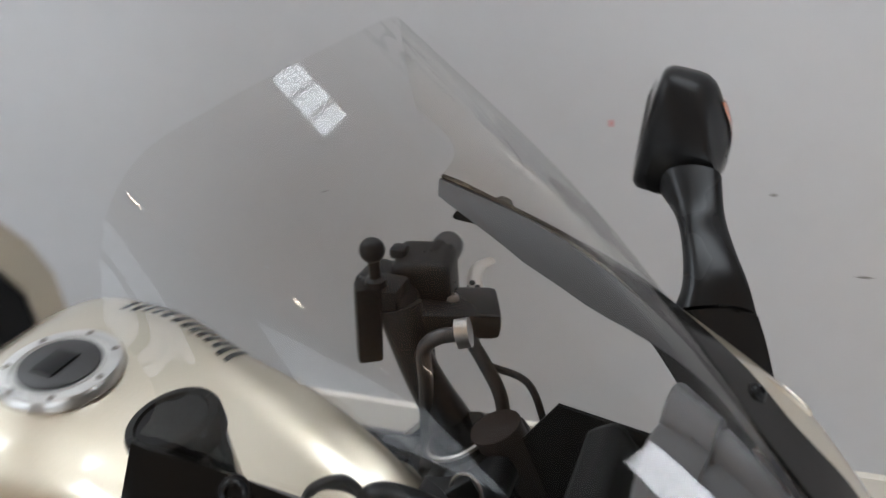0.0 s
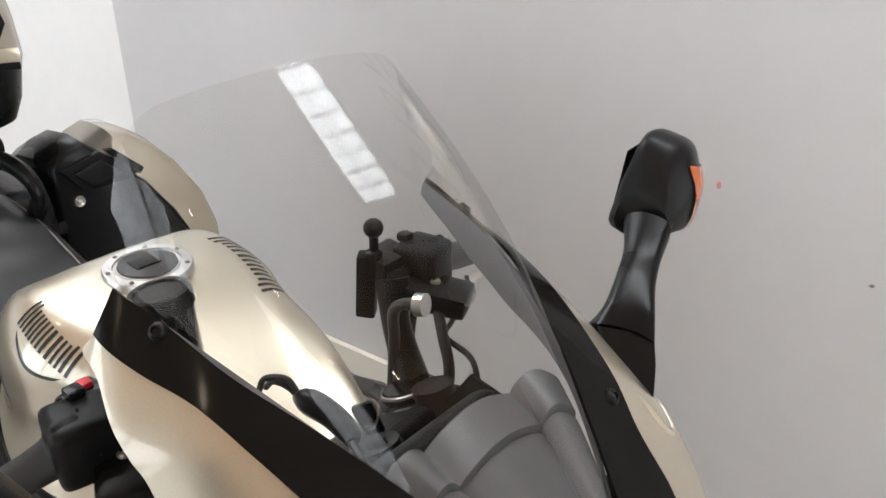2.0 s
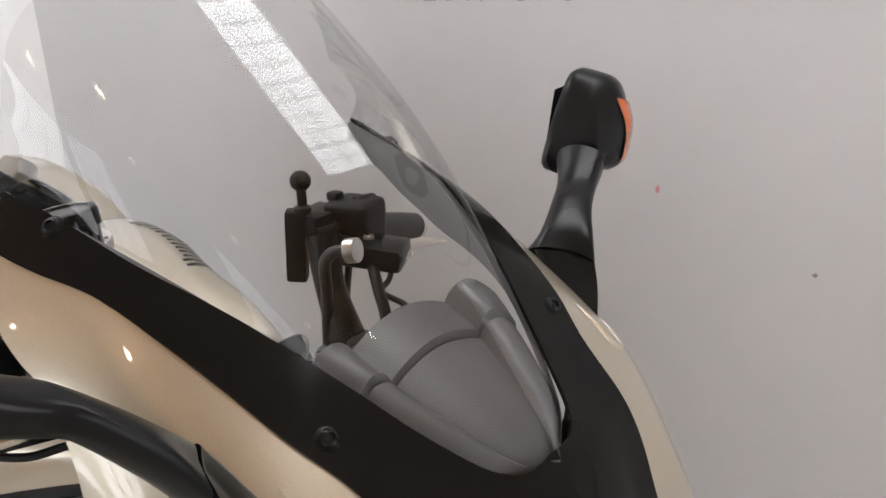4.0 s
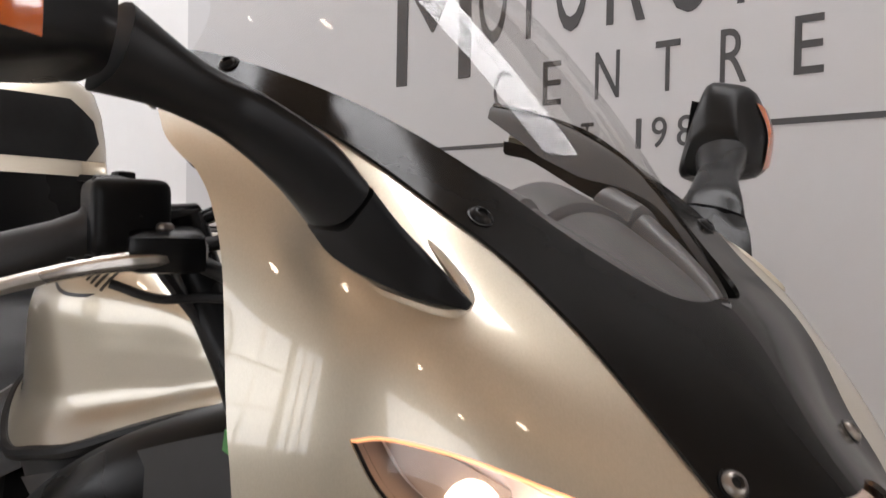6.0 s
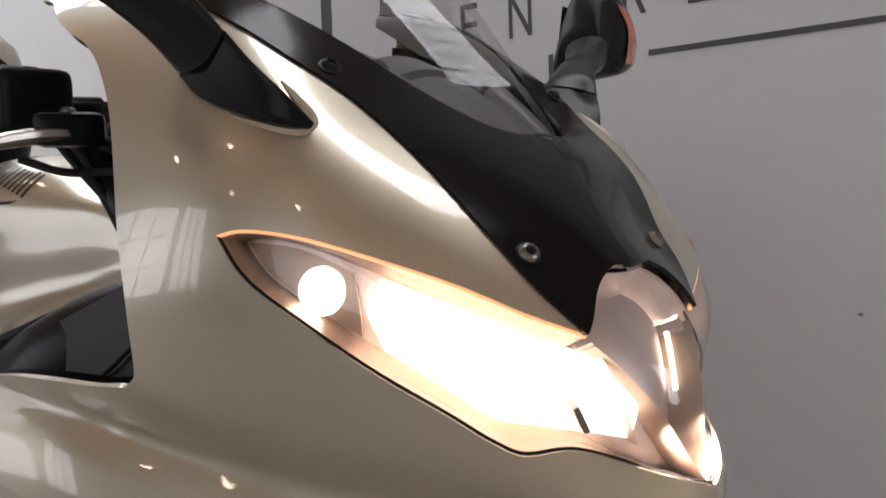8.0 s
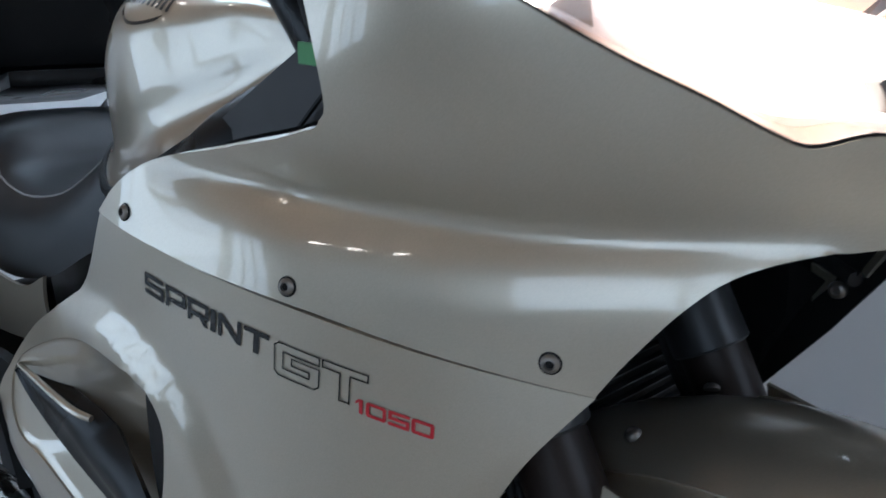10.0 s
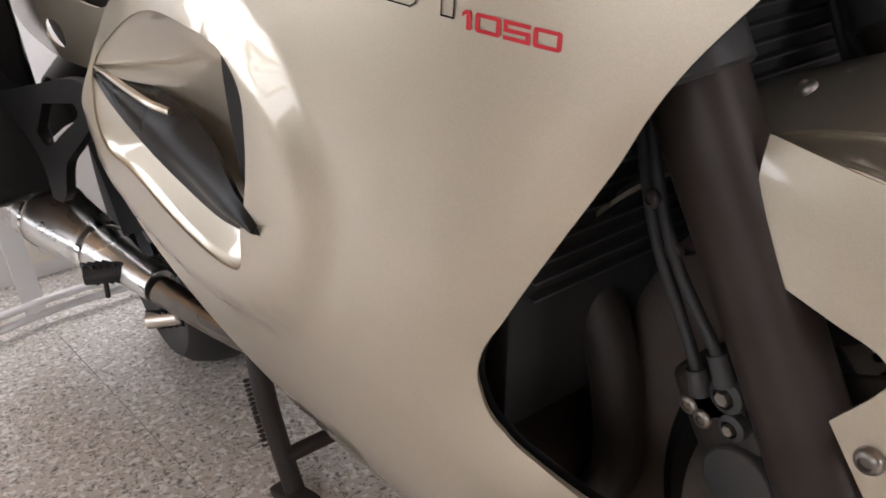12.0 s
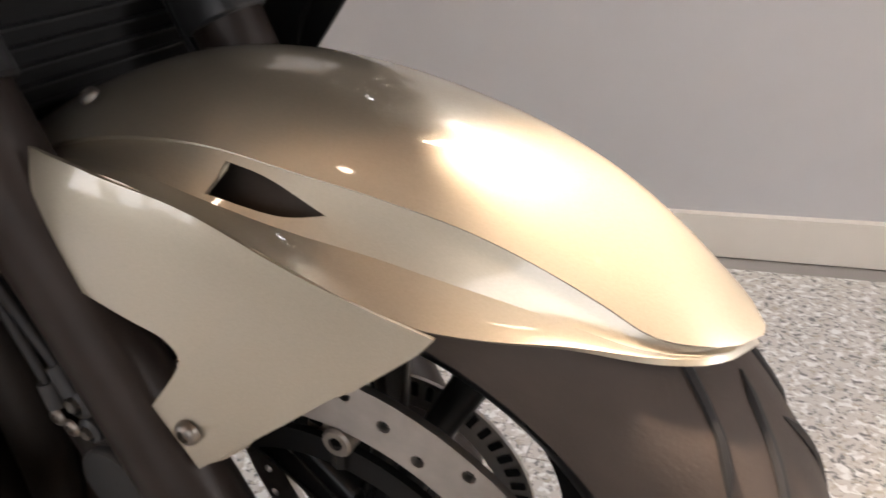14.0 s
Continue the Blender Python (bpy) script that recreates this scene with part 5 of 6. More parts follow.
# tail panels with their scoops
for s in (1, -1):
    o = outline([(-.86, .765), (-.93, .750), (-1.05, .770), (-1.14, .790), (-1.3, .815), (-1.5, .86)], [(-1.5, .86), (-1.5, .77)], [(-1.5, .77), (-1.40, .725), (-1.2, .683), (-1.0, .668), (-.90, .685)], [(-.90, .685), (-.86, .765)])
    hole = spline([(-1.205, .728), (-1.16, .742), (-1.12, .728), (-1.14, .704), (-1.19, .704)], 5, True).tolist()
    skin_y = lambda x, z: -s * (.185 + .022 * math.sin((z - .66) * 16)) + lean(x)
    tail = bpart("tail_panel", sheet(o, lambda x, z: Vector((x, skin_y(x, z), z)), .014, .004, [hole], flip=(s == 1)), PAINT, "champagne gold tail panel with a small scoop")
    bpart("scoop", sheet([tuple(np.array((-1.16, .72)) + (np.array(q) - (-1.16, .72)) * 1.6) for q in hole], lambda x, z: Vector((x, skin_y(x, z) + s * .010, z)), .012, .003), BLACK_MATT, "", tail)

# grab rails
for s in (1, -1):
    yy = lambda x: -s * .14 + lean(x)
    bpart("grab_rail", tube([(x, yy(x), z) for x, z in ((-1.275, .905), (-1.20, .945), (-1.175, .985), (-1.195, 1.012), (-1.26, 1.02), (-1.39, 1.003), (-1.50, .98))], [.010, .012, .012, .012, .012, .012, .010], 12, flat=1.5), BLACK_SATIN, "black grab rail beside the seat")


# cases: each a thing of its own, clipped to the machine
def pannier(s):
    dx, dy = (0.0, .10) if s == 1 else (0, 0)
    e = thing("side_case", (-1.42, -s * .33, .60), "champagne gold and black hard side case clipped beside the seat", "luggage case", "luggage cases")
    def cp_(name, bm, mat, label="", parent=None):
        ob = part(name, bm, mat, None, label)
        up = parent or e
        ob.parent = up
        ob.matrix_parent_inverse = up.matrix_world.inverted()
        return ob
    P = lambda x, y, z: Vector((x + dx, -s * (y + dy), z))
    base = [(.17, .46), (.17, .985), (.20, 1.010), (.236, 1.020), (.278, .980), (.344, .914), (.405, .824), (.437, .757), (.44, .46)]
    lid = [(.281, .980), (.296, 1.022), (.330, 1.016), (.375, .985), (.430, .925), (.480, .845), (.508, .760), (.515, .48), (.443, .48), (.440, .757), (.408, .824), (.347, .914)]

    def shell(poly, cen, stations):
        rows = []
        for x, k, cz in stations:
            rows.append([P(x, cen + (a - cen) * k, cz + (b - cz) * k) for a, b in poly])
        return grid(rows, True, True)

    inner = cp_("case_base", shell(base, .31, ((-1.300, .92, .80), (-1.304, .95, .80), (-1.318, .98, .80), (-1.345, 1.0, .80), (-1.44, .97, .60), (-1.56, .86, .55), (-1.62, .70, .55))), BLACK_SATIN, "black case base")
    cp_("case_lid", shell(lid, .39, ((-1.304, .92, .80), (-1.308, .95, .80), (-1.322, .98, .80), (-1.350, 1.0, .80), (-1.42, .99, .65), (-1.54, .88, .55), (-1.62, .70, .55))), PAINT, "champagne gold case lid")
    facing = Matrix(((0, 0, 1), (-s, 0, 0), (0, 1, 0))).to_4x4()
    flat = lambda poly, x, d, bev=.003: extruded(poly if s == -1 else poly[::-1], Matrix.Translation((x + dx, -s * dy, 0)) @ facing, d, bev)
    cp_("latch_plate", flat([(.186, .972), (.262, .990), (.338, .936), (.322, .922), (.300, .922), (.226, .918)], -1.302, .010), BLACK_MATT, "", inner)
    cp_("latch_handle", flat([(.208, .962), (.262, .976), (.300, .940), (.236, .928)], -1.294, .012, .005), BLACK_SATIN, "", inner)
    cp_("clasp", flat([(.272, .992), (.290, .990), (.345, .938), (.335, .926)], -1.298, .012), BLACK_MATT, "", inner)
    cp_("clasp_slot", flat([(.288, .976), (.330, .940), (.326, .934), (.284, .970)], -1.286, .002, 0), GREY_MATT, "", inner)
    cp_("lock", lathe([(.0001, .006), (.004, .006), (.0045, .003), (.010, .006), (.0115, 0)], aim(P(-1.301, .212, .903), P(-1.2, .212, .92)), 18), STEEL, "", inner)
    cp_("panel_line", flat([(.235, .846), (.385, .846), (.385, .8435), (.235, .8435)], -1.3025, .001, 0), BLACK_MATT, "", inner)


pannier(1), pannier(-1)

tb = thing("top_case", (-1.5, 0, 1.05), "champagne gold top case with a black base and front panel", "luggage case", "luggage cases")


def tbp(name, bm, mat, label="", parent=None):
    ob = part(name, bm, mat, None, label)
    up = parent or tb
    ob.parent = up
    ob.matrix_parent_inverse = up.matrix_world.inverted()
    return ob


def dome(z0, z1, sec):
    rows = []
    for z, k in sec:
        rows.append([(-1.50 + .205 * k * math.copysign(abs(math.cos(t)) ** .55, math.cos(t)), .212 * k * math.copysign(abs(math.sin(t)) ** .55, math.sin(t)), z) for t in np.arange(56) * math.tau / 56])
    return grid(rows, True, True)


base = tbp("case_base", dome(0, 0, [(1.055, .80), (1.062, .86), (1.10, .93), (1.165, .985), (1.172, 1.0)]), BLACK_SATIN, "black case base")
lid = tbp("case_lid", dome(0, 0, [(1.172, 1.0), (1.185, 1.0), (1.24, .985), (1.29, .955), (1.33, .90), (1.352, .80), (1.36, .6)]), PAINT, "champagne gold case lid")
fp = [(-.135, 1.20), (-.165, 1.235), (-.155, 1.275), (-.11, 1.31), (.11, 1.31), (.155, 1.275), (.165, 1.235), (.135, 1.20)]
LT = tree_of(lid)
tbp("front_panel", laid([(outline(*[[a, b] for a, b in zip(fp, fp[1:] + fp[:1])]), ())], Matrix.Translation((-1.2, 0, 0)) @ Matrix(((0, 0, 1), (1, 0, 0), (0, 1, 0))).to_4x4(), LT, .002, .02), BLACK_MATT, "matt black front panel", lid)
for s in (1, -1):
    tbp("clasp", box((.012, .055, .03), pose(-1.306, -s * .142, 1.185, 0, 0, s * 18), .006), PAINT, "", lid)
    tbp("clasp_slot", box((.012, .045, .012), pose(-1.302, -s * .142, 1.170, 0, 0, s * 18), .003), BLACK_MATT, "", lid)
bpart("case_rack", box((.36, .22, .03), pose(-1.48, 0, 1.038), .01), BLACK_SATIN, "black luggage rack under the top case")
bpart("tail_unit", box((.50, .40, .17), pose(-1.50, -.045, .875), .04, 3), BLACK_SATIN, "black tail unit")
bpart("case_bracket", box((.30, .52, .03), pose(-1.45, 0, .86), .01), BLACK_MATT, "black side case bracket")

# ---- handlebars and controls ----
bpart("top_yoke", box((.075, .27, .03), Matrix.Translation((-.325, 0, .985)) @ pose(0, 0, 0, 0, -24, 0), .012, 3), BLACK_SATIN, "black top yoke")
bpart("lower_yoke", box((.07, .27, .045), Matrix.Translation((-.205, 0, .80)) @ pose(0, 0, 0, 0, -24, 0), .012, 3), BLACK_SATIN, "black lower yoke")
bpart("steering_head", tube([(-.21, 0, .74), (-.33, 0, .99)], .038, 20), GRIME, "black steering head")
ign = bpart("ignition_lock", lathe([(.0001, .006), (.010, .006), (.011, .0), (.022, .002), (.024, -.004), (.024, -.03)], aim((-.288, .0, 1.024), (-.345, .0, 1.17)), 24), BLACK_SATIN, "ignition lock with a key in it")
bpart("key", box((.020, .003, .034), Matrix.Translation((-.296, 0, 1.048)) @ pose(0, 0, 0, 0, -20, 40), .003), BLACK_SATIN, "black key head", ign)
bpart("key_ring", lathe([(.0125 + .0012 * math.cos(a), .0012 * math.sin(a)) for a in np.linspace(0, math.tau, 9)], Matrix.Translation((-.298, .004, 1.050)) @ pose(0, 0, 0, 60, -30, 0), 24), BOLT, "", ign)
for s in (1, -1):
    Y = lambda x, y, z: Vector((x, -s * y, z))
    riser = bpart("bar_riser", tube([Y(-.345, .115, .965), Y(-.362, .125, .99), Y(-.395, .138, 1.04), Y(-.412, .150, 1.085)], [.028, .020, .0155, .019], 16, 6, flat=1.2), BLACK_SATIN, "black cast handlebar riser")
    bpart("fork_top", lathe([(.0001, .02), (.016, .02), (.017, .014), (.030, .012), (.034, .006), (.034, -.012)], aim((-.333, -s * .105, .985), (-.40, -s * .105, 1.14)), 24), BLACK_SATIN, "", riser)
    drum = aim((-.322, -s * .100, .955), (-.350, -s * .100, 1.02))
    bpart("riser_clamp", lathe([(.0001, .056), (.026, .056), (.028, .053), (.030, .046), (.040, .043), (.043, .040), (.044, 0), (.040, -.02)], drum, 36), BLACK_GLOSS, "", riser)
    bpart("clamp_ring", lathe([(.0275, .0545), (.0295, .0535), (.0300, .0510), (.0275, .0510)], drum, 36), GREY_STEEL, "", riser)
    bar = bpart("handlebar", tube([Y(-.412, .135, 1.090), Y(-.412, .19, 1.084), Y(-.447, .345, 1.035)], .0112, 14), BLACK_SATIN, "black handlebar")
    grip = bpart("grip", tube([Y(-.4165, .208, 1.078), Y(-.417, .211, 1.077), Y(-.418, .215, 1.076), Y(-.432, .28, 1.055), Y(-.446, .338, 1.037)], [.019, .021, .0165, .017, .0165], 18, 3), RUBBER, "black rubber grip", bar)
    bpart("bar_end", tube([Y(-.446, .338, 1.037), Y(-.449, .352, 1.032)], [.0165, .014], 16), STEEL, "silver bar end weight", bar)
    sw = bpart("switch_box", box((.052, .052, .054), Matrix.Translation(Y(-.405, .192, 1.088)) @ pose(0, 0, 0, 0, 0, s * -12), .010, 3), BLACK_MATT, "black handlebar switch box")
    red_at = Y(-.443, .170, 1.107) if s == 1 else Y(-.392, .211, 1.082)
    bpart("switch_button", box((.012, .012, .009), Matrix.Translation(red_at), .003), RED, "red switch", sw)
    bpart("switch_housing", box((.034, .036, .040), Matrix.Translation(Y(-.438, .172, 1.086)) @ pose(0, 0, 0, 8, 0, s * 8), .007, 3), BLACK_SATIN, "", sw)
    bpart("switch_rocker", box((.010, .022, .018), Matrix.Translation(Y(-.4, .206, 1.108)) @ pose(0, 0, 0, 0, 18, 0), .004), BLACK_MATT, "", sw)
    bpart("switch_seam", tube([Y(-.378, .193, 1.088), Y(-.405, .193, 1.116), Y(-.432, .193, 1.09)], .0012, 6, 1), VOID, "", sw)
    bpart("switch_button", box((.014, .014, .010), Matrix.Translation(Y(-.425, .185, 1.117)), .003), BLACK_SATIN, "", sw)
    bpart("lever_clamp", box((.075, .05, .026), Matrix.Translation(Y(-.372, .178, 1.068)) @ pose(0, 0, 0, 0, 6, s * -25), .008, 2), BLACK_SATIN, "black lever clamp", sw)
    screw_head(Y(-.375, .178, 1.082), (0, 0, 1), .006, sw)
    lev = bpart("lever", tube([Y(-.345, .178, 1.062), Y(-.352, .205, 1.061), Y(-.375, .235, 1.055), Y(-.392, .275, 1.044), Y(-.402, .315, 1.032), Y(-.398, .338, 1.026)], [.010, .010, .008, .0075, .007, .006], 10, 6, flat=.7), LEVER, "silver anodised lever")
    screw_head(Y(-.352, .190, 1.068), (0, 0, 1), .007, lev)
    for k in range(3):
        bpart("lever_hole", lathe([(.0001, 0), (.0028, 0), (.0028, .002), (.0001, .002)], aim(Y(-.364 - k * .008, .222 + k * .008, 1.063 - k * .0015), Y(-.364, .225, 1.2)), 10), BLACK_MATT, "", lev)
    bpart("control_cable", tube([Y(-.36, .165, 1.06), Y(-.335, .145, 1.045), Y(-.318, .135, 1.02), Y(-.315, .125, .96), Y(-.30, .11, .88)], .006, 10), RUBBER, "black control cable")
    bpart("wiring", tube([Y(-.40, .175, 1.06), Y(-.385, .15, 1.02), Y(-.36, .12, .98), Y(-.31, .08, .92)], .004, 8), RUBBER, "black wiring")
    bpart("wiring", tube([Y(-.375, .215, 1.045), Y(-.36, .19, 1.035), Y(-.345, .16, 1.035), Y(-.30, .15, 1.03), Y(-.28, .14, .99)], .0032, 8), RUBBER, "black wiring")
# brake fluid reservoir on the throttle side: a smoked pot with a screw cap
RES = Matrix.Translation((-.405, -.106, 1.118)) @ pose(0, 0, 0, 4, -6, 0)
pot = bpart("brake_reservoir", lathe([(.0001, 0), (.019, 0), (.0205, .002), (.0235, .046), (.0235, .050)], RES, 32), SMOKED, "dark smoked brake fluid reservoir with a black cap")
bpart("cap", lathe([(.0235, .048), (.0255, .049), (.0258, .060), (.0245, .0625), (.020, .063), (.019, .0615), (.0001, .0615)], RES, 32), BLACK_GLOSS, "", pot)
bpart("reservoir_stay", tube([(-.405, -.106, 1.118), (-.400, -.115, 1.100), (-.398, -.140, 1.088)], [.008, .006, .006], 10), BLACK_SATIN, "", pot)
bpart("reservoir_hose", tube([(-.398, -.100, 1.120), (-.388, -.102, 1.095), (-.382, -.125, 1.075), (-.376, -.160, 1.068)], .0055, 10), RUBBER, "", pot)
# clutch cable elbow in steel
bpart("cable_elbow", tube([(-.346, .117, 1.092), (-.360, .113, 1.089), (-.373, .113, 1.076), (-.376, .115, 1.04), (-.380, .115, .98), (-.384, .113, .91)], .0062, 12), GREY_MATT, "black cable elbow with a steel ferrule")
bpart("ferrule", tube([(-.346, .117, 1.092), (-.336, .120, 1.094)], [.012, .012], 16), STEEL, "steel ferrule")
# ball mount on the clutch side
mount = bpart("ball_mount", lathe([(.0001, .0235)] + [(.0107 * math.sin(a), .0128 - .0107 * math.cos(a)) for a in np.linspace(math.pi - .05, .5, 12)] + [(.005, .001), (.005, -.012), (.009, -.014), (.009, -.02), (.0001, -.02)], Matrix.Translation((-.424, .137, 1.1315)), 24), BLACK_SATIN, "black ball mount on an arm")
bpart("mount_arm", box((.022, .018, .078), Matrix.Translation((-.434, .134, 1.075)) @ pose(0, 0, 0, 4, 4, 35), .004), BLACK_MATT, "", mount)
bpart("mount_clamp", box((.03, .03, .022), pose(-.42, .148, 1.098), .005), BLACK_MATT, "", mount)
# fuse holder and leads beside the ignition
bpart("lead_holder", tube([(-.362, -.024, 1.052), (-.350, -.023, 1.054), (-.318, -.021, 1.052), (-.296, -.023, 1.047), (-.288, -.026, 1.044)], [.006, .0115, .0115, .010, .007], 14), BLACK_SATIN, "black in-line lead holder")
for d in (0, .008):
    bpart("lead", tube([(-.40, -.030 - d, 1.048), (-.385, -.031 - d, 1.062 + d), (-.372, -.026, 1.060 + d), (-.358, -.024, 1.053)], .003, 8), RUBBER, "black lead")
bpart("lead", tube([(-.290, -.026, 1.044), (-.272, -.030, 1.030), (-.262, -.034, .99)], .004, 8), RUBBER, "black lead")

# ---- rear wheel, stand, exhaust, footrests ----
RX = Vector((-1.43, -.085, .355))
RW = Matrix.Translation(RX) @ pose(0, 0, 0, 90)
RR = .31
prof = [(RR - .10, -.075), (RR - .07, -.088), (RR - .04, -.088), (RR - .018, -.066), (RR - .004, -.03), (RR, 0)]
prof = prof + [(r, -h) for r, h in reversed(prof[:-1])]
bpart("rear_tyre", lathe(prof + [prof[0]], RW, 72), RUBBER, "black rear tyre")
rim2 = bpart("rear_rim", lathe([(RR - .10, -.072), (RR - .088, -.074), (RR - .10, -.06), (RR - .12, -.04), (RR - .12, .04), (RR - .10, .06), (RR - .088, .074), (RR - .10, .072), (RR - .108, 0), (RR - .10, -.072)], RW, 64), BLACK_SATIN, "black cast alloy rim")
bpart("hub", lathe([(.0001, -.07), (.05, -.07), (.055, -.06), (.055, .06), (.05, .07), (.0001, .07)], RW, 32), BLACK_SATIN, "", rim2)
for i in range(5):
    a = i * math.tau / 5
    u, v = Vector((math.sin(a), 0, math.cos(a))), Vector((math.cos(a), 0, -math.sin(a)))
    bpart("spoke", tube([RX + u * .04, RX + u * .12, RX + u * .20], [.024, .018, .024], 10), BLACK_SATIN, "", rim2)
bpart("swingarm", tube([(-.93, .0, .40), (-1.12, .09, .38), (-1.3, .13, .36), (-1.43, .13, .355)], [.05, .045, .04, .04], 12, flat=1.4), BLACK_SATIN, "black single-sided swingarm")
# centre stand
for s in (1, -1):
    st = bpart("centre_stand", tube([(-.92, -s * .145, .30), (-.899, -s * .157, .21), (-.876, -s * .16, .13), (-.856, -s * .16, .062)], [.017, .016, .015, .015], 14), GRIME, "black centre stand on the floor")
    bpart("stand_foot", box((.08, .035, .018), pose(-.85, -s * .163, .0545, 0, 0, s * 12), .004), GRIME, "", st)
    bpart("spring", tube([(-.967 + .016 * u + .006 * math.cos(u * 90), -s * (.158 + .006 * math.sin(u * 90)), .20 - .11 * u) for u in np.linspace(0, 1, 120)], .0022, 5, 1), GRIME, "", st)
bpart("stand_crossbar", tube([(-.868, -.158, .112), (-.868, .158, .112)], .012, 12), GRIME, "black cross tube of the stand")
# exhaust
sil = [(-1.06, -.225, .350), (-1.15, -.25, .372), (-1.21, -.266, .388), (-1.35, -.305, .425), (-1.60, -.345, .475), (-1.80, -.37, .51)]
ex = bpart("silencer", tube(sil, [.026, .032, .042, .058, .064, .060], 32, 6), STEEL, "brushed steel silencer")
bpart("silencer_band", tube([(-1.202, -.2640, .386), (-1.212, -.2666, .3886)], [.0435, .0445], 32), CHROME, "", ex)
bpart("silencer_band", tube([(-1.345, -.3036, .4236), (-1.352, -.3055, .4255)], [.0595, .060], 32), CHROME, "", ex)
bpart("link_pipe", tube([(-.75, -.06, .26), (-.92, -.15, .275), (-1.06, -.225, .345)], [.016, .017, .022], 16), GREY_STEEL, "steel link pipe")
# footrest hanger: an open three-legged plate
for s in (1, -1):
    o = outline([(-.93, .655), (-.98, .672), (-1.10, .664), (-1.22, .652)], [(-1.22, .652), (-1.225, .636), (-1.18, .606), (-1.145, .551), (-1.145, .500)], [(-1.145, .500), (-1.12, .497), (-1.10, .510)], [(-1.10, .510), (-1.07, .556), (-1.03, .580), (-.96, .622), (-.93, .655)])
    hole = outline([(-1.085, .640), (-1.00, .642)], [(-1.00, .642), (-.995, .630), (-1.055, .600)], [(-1.055, .600), (-1.112, .580), (-1.130, .598)], [(-1.130, .598), (-1.085, .640)])
    hang_y = lambda x: -s * (-.021 - .2833 * x)
    hang = bpart("footrest_hanger", sheet(o, lambda x, z: Vector((x, hang_y(x), z)), .015, .014, [hole], flip=(s == 1)), BLACK_MATT, "black open footrest hanger")
    peg = bpart("footrest", tube([(-1.078, -s * .150, .360), (-1.11, -s * .235, .369), (-1.139, -s * .309, .376)], [.015, .0175, .0175], 14, flat=.9), RUBBER, "black ribbed rubber footrest")
    for k in range(16):
        c = Vector((-1.082, -s * .160, .361)).lerp(Vector((-1.138, -s * .303, .376)), k / 15)
        bpart("rib", box((.036, .0045, .033), Matrix.Translation(c) @ pose(0, 0, 0, 0, 0, s * 19), .002), RUBBER, "", peg)
    bpart("feeler", tube([(-1.132, -s * .285, .36), (-1.137, -s * .288, .332)], .004, 8), GRIME, "", peg)
    pd = bpart("brake_pedal" if s == 1 else "gear_pedal", tube([(-1.0, -s * .195, .33), (-1.06, -s * .20, .30), (-1.12, -s * .20, .27)], .008, 10), ALLOY, "alloy foot pedal")
    pad = tube([(-1.12, -s * .195, .268), (-1.15, -s * .24, .268)], [.013, .0145], 14)
    bpart("pedal_pad", pad, LEVER, "", pd)
    for k in range(4):
        bpart("pad_groove", box((.031, .0028, .031), pose(-1.125 - k * .006, -s * (.204 + k * .009), .268, 0, 0, s * 33), .001), BLACK_MATT, "", pd)
bpart("pivot_cover", box((.14, .36, .16), pose(-.96, 0, .44), .03), BLACK_MATT, "black pivot cover")
rows = []
for a in np.radians(np.linspace(12, 150, 24)):
    rows.append([(RX.x + (.338 - .05 * abs(u) ** 4) * math.cos(a), -.075 + .165 * u, RX.z + (.338 - .05 * abs(u) ** 4) * math.sin(a)) for u in np.linspace(-1, 1, 11)])
bpart("rear_hugger", thicken(grid(rows), .004), BLACK_MATT, "black rear hugger round the tyre")
bpart("battery_box", box((.34, .26, .22), pose(-1.05, 0, .68), .03), BLACK_MATT, "black box under the seat")

# ---- wall lettering and other things in the room ----
sign = thing("wall_sign", wall_point(-.8, 1.4, .003), "large charcoal vinyl lettering stuck on the grey wall", "sign")


def wall_frame(x, z, off=.0012):
    d = Vector((1, WK, 0)).normalized()
    return Matrix.Translation(wall_point(x, z, off)) @ Matrix((d, Vector((0, 0, 1)), Vector((d.y, -d.x, 0)))).transposed().to_4x4()


def write(ch, x0, x1, z0, z1, bold=1.0):
    """One letter fitted between two places along the wall and two heights."""
    me = letters(ch, 1.0, 1.0, Matrix(), .0006)
    xs, ys = [v.co.x for v in me.vertices], [v.co.y for v in me.vertices]
    w, h = max(xs), max(ys)
    m = wall_frame(x0, z0)
    k = math.hypot(1, WK)
    for v in me.vertices:
        v.co = m @ Vector((v.co.x / w * (x1 - x0) * k, v.co.y / h * (z1 - z0), v.co.z))
    me.materials.append(SIGN)
    ob = mesh_part("letter", me, sign)
    ob.matrix_parent_inverse = sign.matrix_world.inverted()


def bar(x0, x1, z0, z1, name="rule"):
    k = math.hypot(1, WK)
    bm = extruded([(0, 0), ((x1 - x0) * k, 0), ((x1 - x0) * k, z1 - z0), (0, z1 - z0)], wall_frame(x0, z0, .0003), .0012)
    ob = part(name, bm, SIGN)
    ob.parent = sign
    ob.matrix_parent_inverse = sign.matrix_world.inverted()


